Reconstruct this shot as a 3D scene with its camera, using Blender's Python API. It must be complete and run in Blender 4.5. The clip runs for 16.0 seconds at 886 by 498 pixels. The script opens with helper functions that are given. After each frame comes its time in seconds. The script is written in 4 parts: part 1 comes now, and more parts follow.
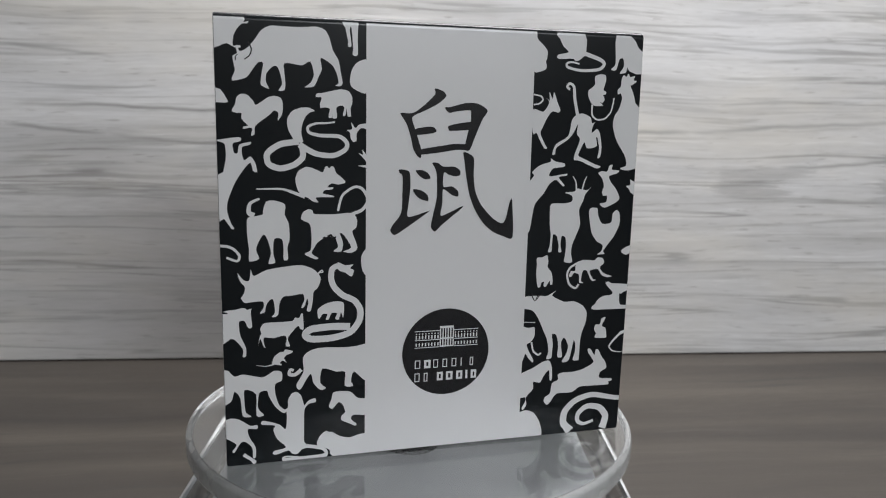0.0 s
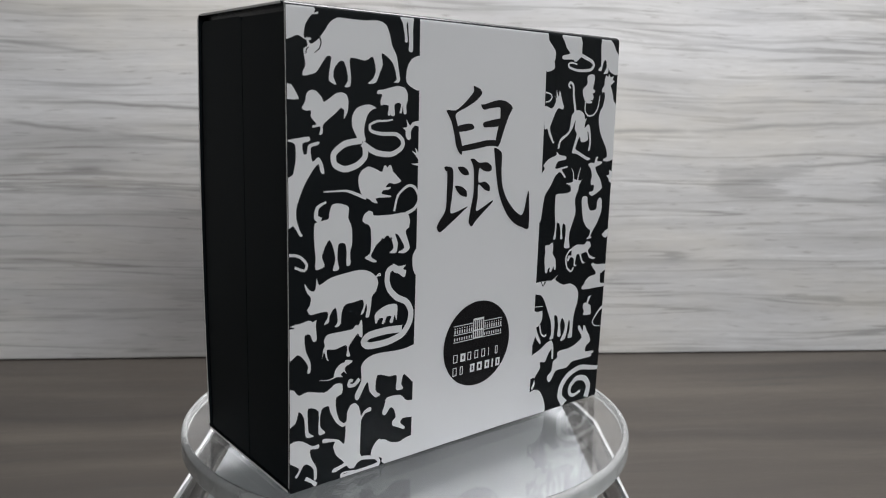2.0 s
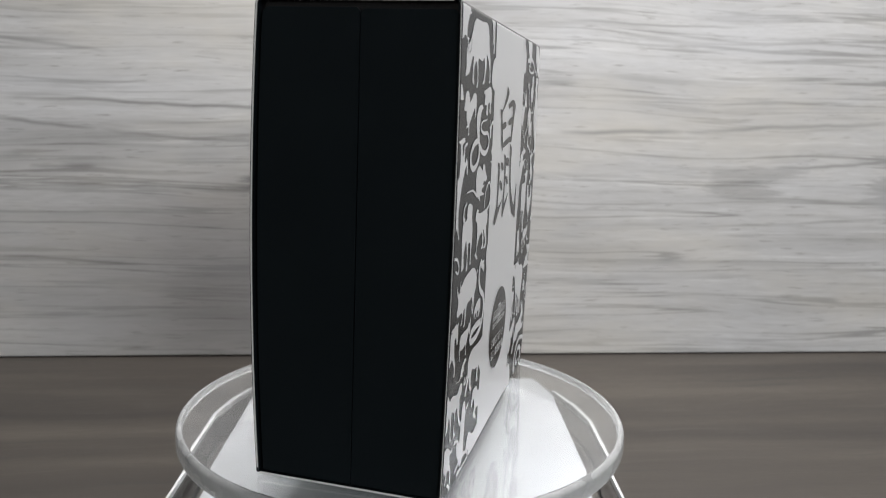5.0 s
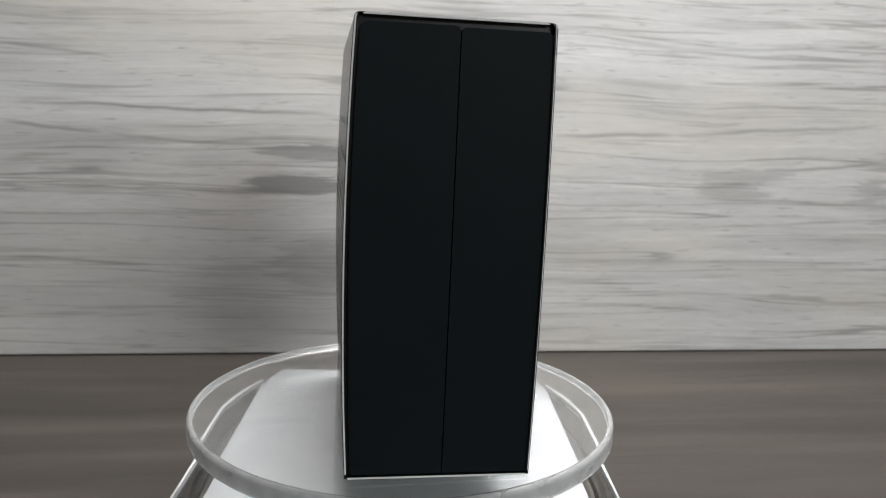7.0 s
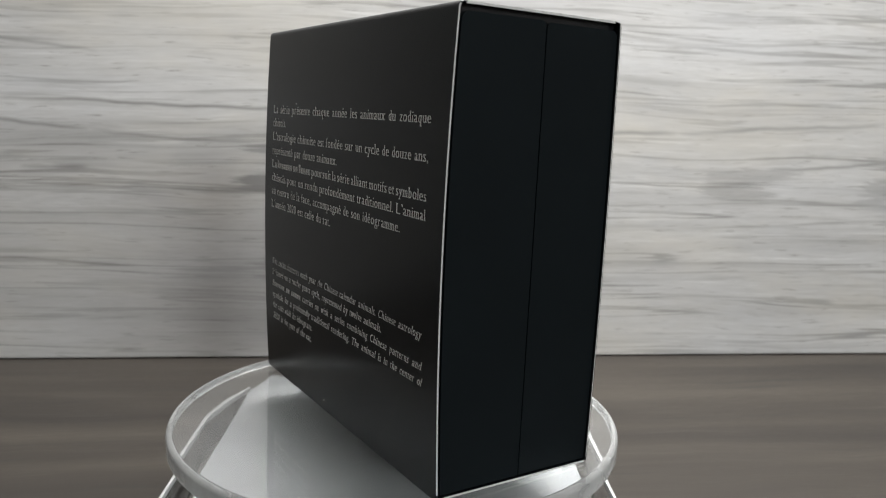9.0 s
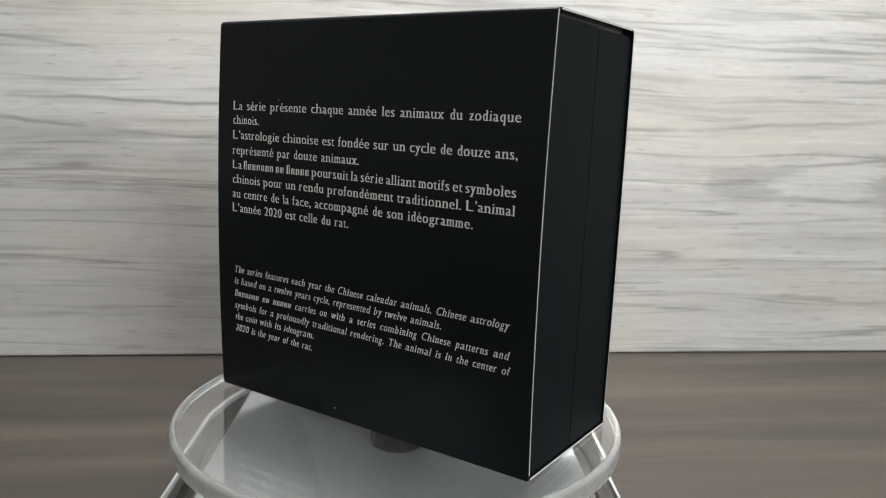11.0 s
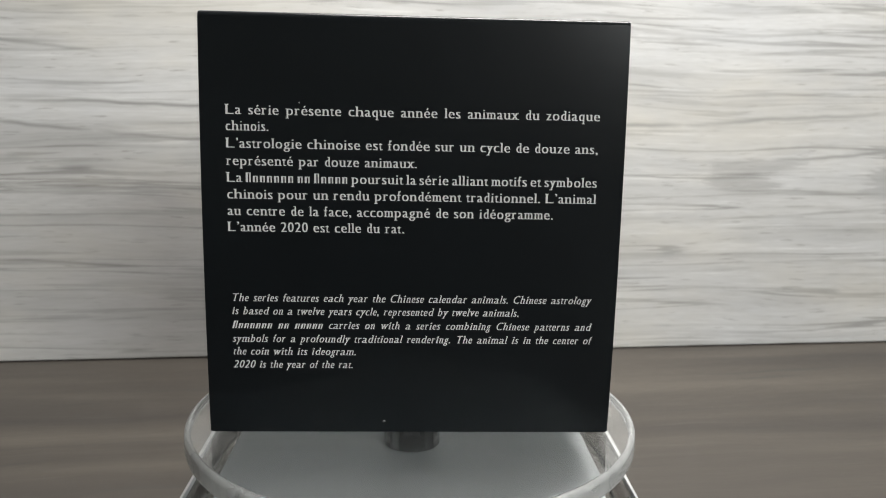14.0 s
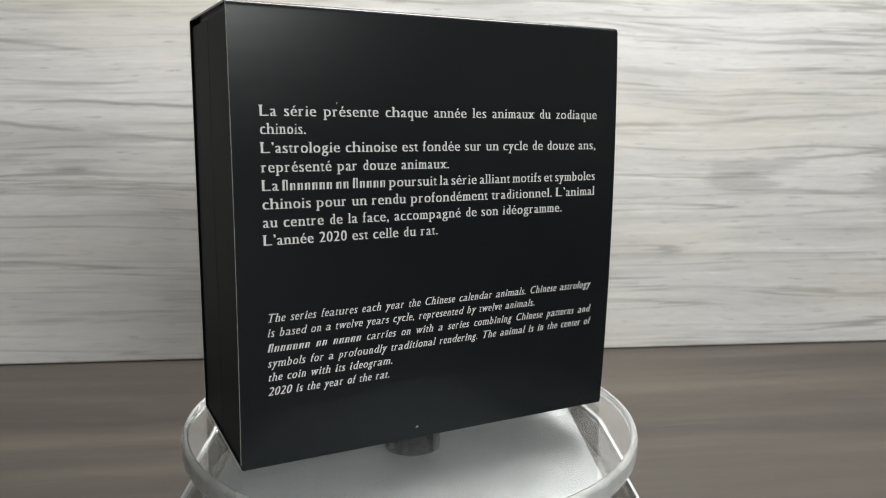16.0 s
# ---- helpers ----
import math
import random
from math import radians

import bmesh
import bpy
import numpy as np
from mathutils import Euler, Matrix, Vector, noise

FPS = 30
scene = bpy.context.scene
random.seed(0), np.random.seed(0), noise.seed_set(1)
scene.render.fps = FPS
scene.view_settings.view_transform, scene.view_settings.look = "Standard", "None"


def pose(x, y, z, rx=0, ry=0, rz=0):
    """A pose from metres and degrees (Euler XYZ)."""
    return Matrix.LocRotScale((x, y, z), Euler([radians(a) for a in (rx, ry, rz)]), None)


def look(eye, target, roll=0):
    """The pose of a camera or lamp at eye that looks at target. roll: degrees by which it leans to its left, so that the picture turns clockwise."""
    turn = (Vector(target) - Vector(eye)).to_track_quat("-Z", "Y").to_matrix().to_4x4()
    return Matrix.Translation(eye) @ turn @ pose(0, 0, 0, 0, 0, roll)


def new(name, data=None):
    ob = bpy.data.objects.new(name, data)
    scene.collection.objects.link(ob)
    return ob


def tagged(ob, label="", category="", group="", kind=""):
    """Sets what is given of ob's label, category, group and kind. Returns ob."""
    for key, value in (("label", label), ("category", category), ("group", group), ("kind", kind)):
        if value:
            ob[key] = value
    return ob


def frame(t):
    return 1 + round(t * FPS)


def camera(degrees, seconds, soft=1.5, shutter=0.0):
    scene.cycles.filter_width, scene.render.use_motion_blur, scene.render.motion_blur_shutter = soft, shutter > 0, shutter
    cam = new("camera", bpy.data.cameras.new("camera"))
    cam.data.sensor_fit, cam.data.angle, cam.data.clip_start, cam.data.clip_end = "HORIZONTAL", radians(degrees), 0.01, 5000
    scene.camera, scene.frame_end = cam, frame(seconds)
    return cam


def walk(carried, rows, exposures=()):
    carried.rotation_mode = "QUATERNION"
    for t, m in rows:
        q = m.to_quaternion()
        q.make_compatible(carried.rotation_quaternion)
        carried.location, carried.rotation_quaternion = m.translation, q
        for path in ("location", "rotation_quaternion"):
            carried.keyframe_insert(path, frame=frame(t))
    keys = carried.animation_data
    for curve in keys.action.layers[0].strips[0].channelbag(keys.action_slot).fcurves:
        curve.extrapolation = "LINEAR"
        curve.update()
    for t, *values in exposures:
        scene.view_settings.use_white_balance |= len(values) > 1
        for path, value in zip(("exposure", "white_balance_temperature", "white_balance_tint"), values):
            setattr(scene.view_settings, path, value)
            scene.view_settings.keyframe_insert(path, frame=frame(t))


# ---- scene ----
# ---- camera and its path ----
cam = camera(59.567, 16.0, soft=1.05)
cam.data.dof.use_dof = True
cam.data.dof.focus_distance = 0.150
cam.data.dof.aperture_fstop = 40
CAMERA_ROWS = [
    (0, pose(0.00329, -0.16434, 0.10157, 79.796, -1.315, -0.795)),
    (0.5, pose(0.00402, -0.16288, 0.10119, 79.857, -1.364, -0.901)),
    (1, pose(0.00421, -0.16336, 0.10106, 79.928, -1.419, -0.828)),
    (1.5, pose(0.00363, -0.16335, 0.10095, 79.900, -1.215, -0.908)),
    (2, pose(0.00354, -0.16376, 0.10081, 79.823, -1.360, -0.949)),
    (2.5, pose(0.00361, -0.16321, 0.10070, 80.003, -1.322, -1.011)),
    (3, pose(0.00288, -0.16360, 0.10049, 79.972, -1.444, -1.246)),
    (3.5, pose(0.00331, -0.16388, 0.10050, 79.945, -1.607, -1.170)),
    (4, pose(0.00297, -0.16351, 0.10012, 79.876, -1.751, -1.337)),
    (6.5, pose(0.00320, -0.16842, 0.10091, 79.932, -1.784, -1.323)),
    (7, pose(0.00247, -0.17170, 0.10150, 79.943, -1.781, -1.598)),
    (7.5, pose(0.00195, -0.16891, 0.10049, 79.998, -1.658, -1.678)),
    (8, pose(0.00296, -0.16400, 0.10065, 79.878, -1.696, -1.566)),
    (8.5, pose(0.00343, -0.16275, 0.10117, 79.835, -1.766, -1.463)),
    (9, pose(0.00341, -0.16259, 0.10049, 79.913, -1.889, -1.716)),
    (11.5, pose(0.00369, -0.16238, 0.10043, 79.687, -1.793, -1.395)),
    (12, pose(0.00340, -0.16224, 0.10044, 79.761, -1.792, -1.411)),
    (12.5, pose(0.00257, -0.16152, 0.10062, 79.608, -1.505, -1.521)),
    (13, pose(0.00147, -0.16104, 0.10060, 79.423, -1.370, -1.839)),
    (13.5, pose(0.00065, -0.16135, 0.10075, 79.467, -1.196, -1.935)),
    (14, pose(0.00007, -0.16234, 0.10107, 79.470, -0.982, -1.979)),
    (14.5, pose(-0.00042, -0.16124, 0.10126, 79.490, -0.815, -2.038)),
    (15, pose(-0.00047, -0.16052, 0.10061, 79.357, -0.979, -2.310)),
    (15.5, pose(-0.00031, -0.16066, 0.10091, 79.502, -0.907, -2.283)),
    (16, pose(-0.00061, -0.16052, 0.10096, 79.474, -0.816, -2.285)),
]
EXPOSURES = [(0.0, -0.06, 6550, 13), (4.0, -0.08, 6600, 13), (7.0, -0.05, 6700, 12), (8.0, -0.10, 6720, 12), (9.0, 0.02, 6750, 11), (12.0, 0.29, 6850, 10),
             (14.5, 0.28, 6850, 10), (16.0, 0.28, 6850, 10)]
walk(cam, CAMERA_ROWS, EXPOSURES)

# ---- light: a window behind the camera, and an added, unseen area light above the stage ----
world = bpy.data.worlds.new("world")
scene.world = world
world.use_nodes = True
world.node_tree.nodes["Background"].inputs["Color"].default_value = (0.75, 0.82, 0.9, 1)
world.node_tree.nodes["Background"].inputs["Strength"].default_value = 0.15


WINDOW_X, WINDOW_Z, WINDOW_W, WINDOW_H = 1.25, 0.94, 0.9, 0.34


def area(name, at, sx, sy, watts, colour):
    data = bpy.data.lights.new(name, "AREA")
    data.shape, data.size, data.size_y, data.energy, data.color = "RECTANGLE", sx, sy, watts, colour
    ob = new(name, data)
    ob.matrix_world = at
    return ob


# bodiless light added overhead to brighten the board's top and the platter
area("overhead_light", pose(0.068, 0.075, 0.38, 0, 0, 5), 0.22, 0.09, 1.95, (0.97, 0.985, 1.0))
area("window_light", look((WINDOW_X, -2.23, WINDOW_Z), (0.2, 0.0, 0.10)), WINDOW_W, WINDOW_H, 26.5, (0.91, 0.965, 1.0))

# ---- the place's measures ----
BOX_W, BOX_H, BOX_D = 0.0803, 0.0816, 0.0341
BULGE_FRONT, BULGE_BACK = 0.00040, 0.00118
DISC_R, DISC_TOP = 0.0475, 0.0350
WALL_Y, WALL_TURN = 0.1446, 5.16
WALL_POSE = pose(0, WALL_Y, 0, 0, 0, WALL_TURN)
MM = 0.001


# ---- materials ----
class Nodes:
    """A short hand for node trees."""

    def __init__(self, name):
        self.mat = bpy.data.materials.new(name)
        self.mat.use_nodes = True
        self.tree = self.mat.node_tree
        self.bsdf = self.tree.nodes["Principled BSDF"]

    def add(self, kind, **inputs):
        node = self.tree.nodes.new(kind)
        for key, value in inputs.items():
            self.put(node.inputs[key.replace("_", " ")], value)
        return node

    def put(self, socket, value):
        if isinstance(value, bpy.types.NodeSocket):
            self.tree.links.new(value, socket)
        else:
            socket.default_value = value

    def math(self, op, a, b=0.0, c=None):
        node = self.tree.nodes.new("ShaderNodeMath")
        node.operation = op
        self.put(node.inputs[0], a)
        self.put(node.inputs[1], b)
        if c is not None:
            self.put(node.inputs[2], c)
        return node.outputs[0]

    def noise(self, vector, scale=1.0, detail=4.0, rough=0.55, distortion=0.0):
        node = self.add("ShaderNodeTexNoise", Vector=vector, Scale=scale, Detail=detail, Roughness=rough, Distortion=distortion)
        return node.outputs["Fac"]

    def ramp(self, fac, stops):
        node = self.tree.nodes.new("ShaderNodeValToRGB")
        els = node.color_ramp.elements
        while len(els) < len(stops):
            els.new(0.5)
        for el, (at, value) in zip(els, stops):
            el.position = at
            el.color = (value, value, value, 1) if isinstance(value, (int, float)) else (*value, 1)
        self.put(node.inputs[0], fac)
        return node.outputs[0]

    def mix(self, fac, a, b, mode="MIX"):
        node = self.tree.nodes.new("ShaderNodeMix")
        node.data_type, node.blend_type = "RGBA", mode
        self.put(node.inputs[0], fac)
        self.put(node.inputs[6], a if isinstance(a, bpy.types.NodeSocket) else (*a, 1))
        self.put(node.inputs[7], b if isinstance(b, bpy.types.NodeSocket) else (*b, 1))
        return node.outputs[2]

    def vec(self, x, y, z):
        return self.add("ShaderNodeCombineXYZ", X=x, Y=y, Z=z).outputs[0]

    def local(self):
        coords = self.tree.nodes.new("ShaderNodeTexCoord").outputs["Object"]
        split = self.add("ShaderNodeSeparateXYZ", Vector=coords)
        return split.outputs

    def bump(self, height, strength, distance):
        node = self.add("ShaderNodeBump", Height=height, Strength=strength, Distance=distance)
        self.put(self.bsdf.inputs["Normal"], node.outputs[0])

    def set(self, **inputs):
        for key, value in inputs.items():
            self.put(self.bsdf.inputs[key.replace("_", " ")], value)
        return self.mat


def spot(n, x, z, cx, cz, rx, rz):
    """A soft oval: 1 in its middle, 0 past its rim."""
    dx = n.math("MULTIPLY", n.math("SUBTRACT", x, cx), 1 / rx)
    dz = n.math("MULTIPLY", n.math("SUBTRACT", z, cz), 1 / rz)
    d2 = n.math("ADD", n.math("MULTIPLY", dx, dx), n.math("MULTIPLY", dz, dz))
    return n.math("MINIMUM", n.math("MAXIMUM", n.math("MULTIPLY", n.math("SUBTRACT", 1.0, d2), 1.8), 0.0), 1.0)


def pale_wood():
    """Whitewashed oak decor: long grain lines, grey stains, short dark pores, and shade painted in at lower left."""
    n = Nodes("whitewashed wood decor")
    x, y, z = n.local()
    warp = n.noise(n.vec(n.math("MULTIPLY", x, 5.0), 0.0, n.math("MULTIPLY", z, 16.0)), 1.0, 2.0)
    zz = n.math("ADD", z, n.math("MULTIPLY", n.math("SUBTRACT", warp, 0.5), 0.014))
    # broad streaks, growth rings cut lengthwise, and fine pores
    broad = n.noise(n.vec(n.math("MULTIPLY", x, 5.0), 3.0, n.math("MULTIPLY", zz, 55.0)), 1.0, 4.0, 0.6)
    rings = n.noise(n.vec(n.math("MULTIPLY", x, 4.0), 7.0, n.math("MULTIPLY", zz, 150.0)), 1.0, 3.0, 0.55)
    split = n.noise(n.vec(n.math("MULTIPLY", x, 60.0), 21.0, n.math("MULTIPLY", zz, 500.0)), 1.0, 3.0, 0.6)
    fade = n.noise(n.vec(n.math("MULTIPLY", x, 13.0), 17.0, n.math("MULTIPLY", zz, 120.0)), 1.0, 2.0, 0.5)
    lines = n.noise(n.vec(n.math("MULTIPLY", x, 12.0), 7.0, n.math("MULTIPLY", zz, 290.0)), 1.0, 4.0, 0.65)
    fine = n.noise(n.vec(n.math("MULTIPLY", x, 110.0), 1.0, n.math("MULTIPLY", zz, 1300.0)), 1.0, 4.0, 0.6)
    pores = n.noise(n.vec(n.math("MULTIPLY", x, 70.0), 5.0, n.math("MULTIPLY", zz, 900.0)), 1.0, 3.0, 0.6)
    col = n.ramp(broad, [(0.28, (0.42, 0.415, 0.405)), (0.45, (0.555, 0.55, 0.54)), (0.62, (0.63, 0.625, 0.615)), (0.8, (0.70, 0.70, 0.69))])
    col = n.mix(n.ramp(lines, [(0.33, 0.46), (0.41, 0.20), (0.48, 0.0)]), col, (0.32, 0.313, 0.303))
    col = n.mix(n.ramp(lines, [(0.57, 0.0), (0.70, 0.6)]), col, (0.80, 0.80, 0.79))
    # each ring shows as one thin, ragged dark line that comes and goes
    edge = n.math("ABSOLUTE", n.math("SUBTRACT", n.math("MULTIPLY_ADD", split, 0.05, rings), 0.525))
    ring = n.math("MULTIPLY", n.ramp(edge, [(0.0, 1.0), (0.012, 0.85), (0.030, 0.0)]), n.ramp(fade, [(0.36, 0.12), (0.60, 0.82)]))
    col = n.mix(ring, col, (0.24, 0.233, 0.225))
    col = n.mix(n.ramp(pores, [(0.31, 0.6), (0.40, 0.0)]), col, (0.20, 0.185, 0.17))
    col = n.mix(n.ramp(fine, [(0.3, 0.35), (0.6, 0.0)]), col, (0.42, 0.41, 0.395))
    # creamy and cool patches in the limewash
    patch = n.noise(n.vec(n.math("MULTIPLY", x, 9.0), 14.0, n.math("MULTIPLY", zz, 26.0)), 1.0, 4.0, 0.6)
    col = n.mix(n.ramp(patch, [(0.48, 0.0), (0.68, 0.55)]), col, (0.66, 0.625, 0.555))
    col = n.mix(n.ramp(patch, [(0.30, 0.45), (0.46, 0.0)]), col, (0.60, 0.61, 0.63))
    # grey stains, each with its own place on the board, and shade painted in
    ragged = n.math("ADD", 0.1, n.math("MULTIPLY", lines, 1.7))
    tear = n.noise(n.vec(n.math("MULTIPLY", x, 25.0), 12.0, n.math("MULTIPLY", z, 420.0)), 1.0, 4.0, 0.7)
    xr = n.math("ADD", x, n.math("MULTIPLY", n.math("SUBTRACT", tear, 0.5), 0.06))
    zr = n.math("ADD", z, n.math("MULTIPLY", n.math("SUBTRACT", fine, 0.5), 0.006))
    # the last two ovals are part decor, part the box's soft shadow at lower left
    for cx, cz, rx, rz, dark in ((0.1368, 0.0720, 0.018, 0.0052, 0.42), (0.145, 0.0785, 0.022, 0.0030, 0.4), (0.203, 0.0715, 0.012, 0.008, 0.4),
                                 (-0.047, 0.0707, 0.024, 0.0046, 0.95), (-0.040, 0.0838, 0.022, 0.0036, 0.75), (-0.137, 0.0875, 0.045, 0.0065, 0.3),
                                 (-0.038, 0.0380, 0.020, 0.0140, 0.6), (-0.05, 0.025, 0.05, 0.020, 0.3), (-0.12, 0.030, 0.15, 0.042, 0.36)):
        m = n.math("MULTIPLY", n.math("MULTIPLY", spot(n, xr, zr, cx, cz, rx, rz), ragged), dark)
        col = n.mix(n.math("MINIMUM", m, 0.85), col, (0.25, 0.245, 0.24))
    # long growth lines that stand out: ends, half width, strength
    wobble = n.math("MULTIPLY", n.math("SUBTRACT", n.noise(n.vec(n.math("MULTIPLY", x, 30.0), 2.0, n.math("MULTIPLY", z, 40.0)), 1.0, 3.0), 0.5), 0.004)
    zw = n.math("ADD", z, wobble)
    for x0, z0, x1, z1, half, dark in ((-0.156, 0.1005, -0.032, 0.0988, 0.0011, 0.7), (-0.157, 0.0934, -0.120, 0.0889, 0.0011, 0.6), (-0.120, 0.0889, -0.048, 0.0854, 0.0010, 0.5),
                                       (-0.155, 0.1218, -0.115, 0.1181, 0.0010, 0.4), (-0.146, 0.0750, -0.121, 0.0755, 0.0013, 0.5), (0.057, 0.0930, 0.110, 0.0948, 0.0013, 0.6),
                                       (0.110, 0.0948, 0.203, 0.1010, 0.0013, 0.5), (0.149, 0.0803, 0.205, 0.0851, 0.0011, 0.6), (0.056, 0.1365, 0.131, 0.1366, 0.0008, 0.5),
                                       (0.121, 0.1062, 0.184, 0.1092, 0.0008, 0.4), (-0.138, 0.0686, -0.037, 0.0677, 0.0009, 0.45), (-0.160, 0.0408, -0.107, 0.0378, 0.0008, 0.5)):
        slope = (z1 - z0) / (x1 - x0)
        off = n.math("ABSOLUTE", n.math("SUBTRACT", zw, n.math("MULTIPLY_ADD", x, slope, z0 - slope * x0)))
        core = n.math("MAXIMUM", n.math("SUBTRACT", 1.0, n.math("MULTIPLY", off, 1 / half)), 0.0)
        along = n.math("MULTIPLY", n.math("SUBTRACT", x, (x0 + x1) / 2), 2 / (x1 - x0))
        ends = n.math("MAXIMUM", n.math("SUBTRACT", 1.0, n.math("POWER", n.math("ABSOLUTE", along), 4.0)), 0.0)
        m = n.math("MULTIPLY", n.math("MULTIPLY", core, ends), dark)
        col = n.mix(m, col, (0.17, 0.163, 0.158))
    n.bump(n.math("ADD", n.math("MULTIPLY", lines, 0.7), n.math("MULTIPLY", fine, 0.3)), 0.12, 0.0003)
    return n.set(Base_Color=col, Roughness=n.ramp(fine, [(0.3, 0.62), (0.7, 0.48)]))


def dark_wood():
    """Grey-brown wood decor of the table top."""
    n = Nodes("grey-brown wood decor")
    x, y, z = n.local()
    warp = n.noise(n.vec(n.math("MULTIPLY", x, 6.0), n.math("MULTIPLY", y, 14.0), 0.0), 1.0, 3.0)
    yy = n.math("ADD", y, n.math("MULTIPLY", n.math("SUBTRACT", warp, 0.5), 0.03))
    broad = n.noise(n.vec(n.math("MULTIPLY", x, 4.0), n.math("MULTIPLY", yy, 45.0), 2.0), 1.0, 3.0, 0.55)
    lines = n.noise(n.vec(n.math("MULTIPLY", x, 9.0), n.math("MULTIPLY", yy, 210.0), 4.0), 1.0, 4.0, 0.6)
    fine = n.noise(n.vec(n.math("MULTIPLY", x, 120.0), n.math("MULTIPLY", yy, 1400.0), 4.0), 1.0, 3.0, 0.6)
    col = n.ramp(broad, [(0.3, (0.038, 0.033, 0.029)), (0.5, (0.056, 0.048, 0.040)), (0.7, (0.082, 0.071, 0.058))])
    col = n.mix(n.ramp(lines, [(0.30, 0.75), (0.41, 0.0)]), col, (0.036, 0.036, 0.033))
    col = n.mix(n.ramp(lines, [(0.58, 0.0), (0.75, 0.25)]), col, (0.140, 0.128, 0.112))
    col = n.mix(n.ramp(fine, [(0.3, 0.3), (0.6, 0.0)]), col, (0.09, 0.08, 0.075))
    n.bump(n.math("ADD", lines, n.math("MULTIPLY", fine, 0.4)), 0.15, 0.0003)
    return n.set(Base_Color=col, Roughness=n.ramp(fine, [(0.3, 0.58), (0.7, 0.46)]), Specular_IOR_Level=0.4)


def card(name, colour, rough, spread=0.12, gloss=0.35):
    """Coated card: satin, with a faint mottle and rubbed gloss."""
    n = Nodes(name)
    coords = n.tree.nodes.new("ShaderNodeTexCoord").outputs["Object"]
    cloud = n.noise(coords, 60.0, 4.0)
    grain = n.noise(coords, 2600.0, 2.0)
    dark = tuple(c * (1 - spread) for c in colour)
    light = tuple(min(1, c * (1 + spread)) for c in colour)
    col = n.mix(n.ramp(cloud, [(0.3, 0.0), (0.7, 1.0)]), dark, light)
    n.bump(grain, 0.03, 0.00005)
    return n.set(Base_Color=col, Roughness=n.ramp(cloud, [(0.2, rough - 0.004), (0.8, rough + 0.004)]), Specular_IOR_Level=gloss)


def clear_plastic(name, rough, clear=1.0, tint=(0.97, 0.985, 0.98), shine=0.5):
    n = Nodes(name)
    coords = n.tree.nodes.new("ShaderNodeTexCoord").outputs["Object"]
    smear = n.noise(coords, 45.0, 4.0, 0.6)
    fine = n.noise(coords, 900.0, 2.0)
    n.bump(fine, 0.02, 0.0002)
    return n.set(Base_Color=(*tint, 1), Transmission_Weight=clear, IOR=1.49, Specular_IOR_Level=shine, Roughness=n.ramp(smear, [(0.35, rough), (0.7, rough + 0.02)]))


def plain(name, colour, rough, metal=0.0):
    n = Nodes(name)
    coords = n.tree.nodes.new("ShaderNodeTexCoord").outputs["Object"]
    cloud = n.noise(coords, 35.0, 5.0)
    col = n.mix(n.ramp(cloud, [(0.3, 0.0), (0.7, 1.0)]), tuple(c * 0.92 for c in colour), tuple(min(1, c * 1.05) for c in colour))
    return n.set(Base_Color=col, Roughness=rough, Metallic=metal)


def haze_plastic():
    """The moulded rim: clear plastic with a milky, scuffed skin."""
    n = Nodes("milky moulded plastic")
    coords = n.tree.nodes.new("ShaderNodeTexCoord").outputs["Object"]
    cloud = n.noise(coords, 120.0, 4.0)
    return n.set(Base_Color=(0.64, 0.65, 0.645, 1), Transmission_Weight=n.ramp(cloud, [(0.3, 0.58), (0.7, 0.72)]), IOR=1.42, Roughness=0.26)


PALE_WOOD, DARK_WOOD = pale_wood(), dark_wood()
BLACK_CARD = card("black coated card", (0.0068, 0.0088, 0.0104), 0.25, 0.08, 0.20)
SIDE_CARD = card("black uncoated side card", (0.0064, 0.0096, 0.0114), 0.56, 0.08, 0.09)
WHITE_PRINT = card("white satin print", (0.75, 0.755, 0.76), 0.29, 0.004, 0.5)
BLACK_INK = card("black ink", (0.007, 0.007, 0.0085), 0.27, 0.08)
TEXT_INK = card("pale grey ink", (0.80, 0.80, 0.79), 0.5, 0.03)
RAW_EDGE = plain("raw white card edge", (0.72, 0.72, 0.70), 0.8)
CLEAR = clear_plastic("clear disc plastic", 0.025, 0.965, shine=0.2)
CLEAR_BASE = clear_plastic("clear housing plastic", 0.02)
RIM = haze_plastic()
WHITE_PLATE = plain("white plate", (0.31, 0.32, 0.33), 0.5)
RIDGE = plain("milky housing edge", (0.50, 0.51, 0.51), 0.4)
SMOKY = clear_plastic("smoky collar plastic", 0.05, 1.0, (0.30, 0.31, 0.31))
HUB_METAL = plain("steel spindle", (0.22, 0.22, 0.22), 0.3, 1.0)
DARK_HUB = plain("dark bearing", (0.03, 0.03, 0.032), 0.35)
PLASTER = plain("room plaster", (0.80, 0.79, 0.77), 0.9)
FLOORING = plain("brown room floor", (0.22, 0.17, 0.12), 0.6)


# ---- mesh helpers ----
from mathutils.geometry import delaunay_2d_cdt


def link(name, bm, material, parent=None, label="", smooth=False):
    mesh = bpy.data.meshes.new(name)
    bmesh.ops.recalc_face_normals(bm, faces=bm.faces)
    bm.to_mesh(mesh)
    bm.free()
    mesh.materials.append(material)
    for p in mesh.polygons:
        p.use_smooth = smooth
    ob = new(name, mesh)
    if parent:
        ob.parent = parent
    if label:
        ob["label"] = label
    return ob


def part(name, bm, material, parent, label="", smooth=False):
    return link(name, bm, material, parent, label, smooth)


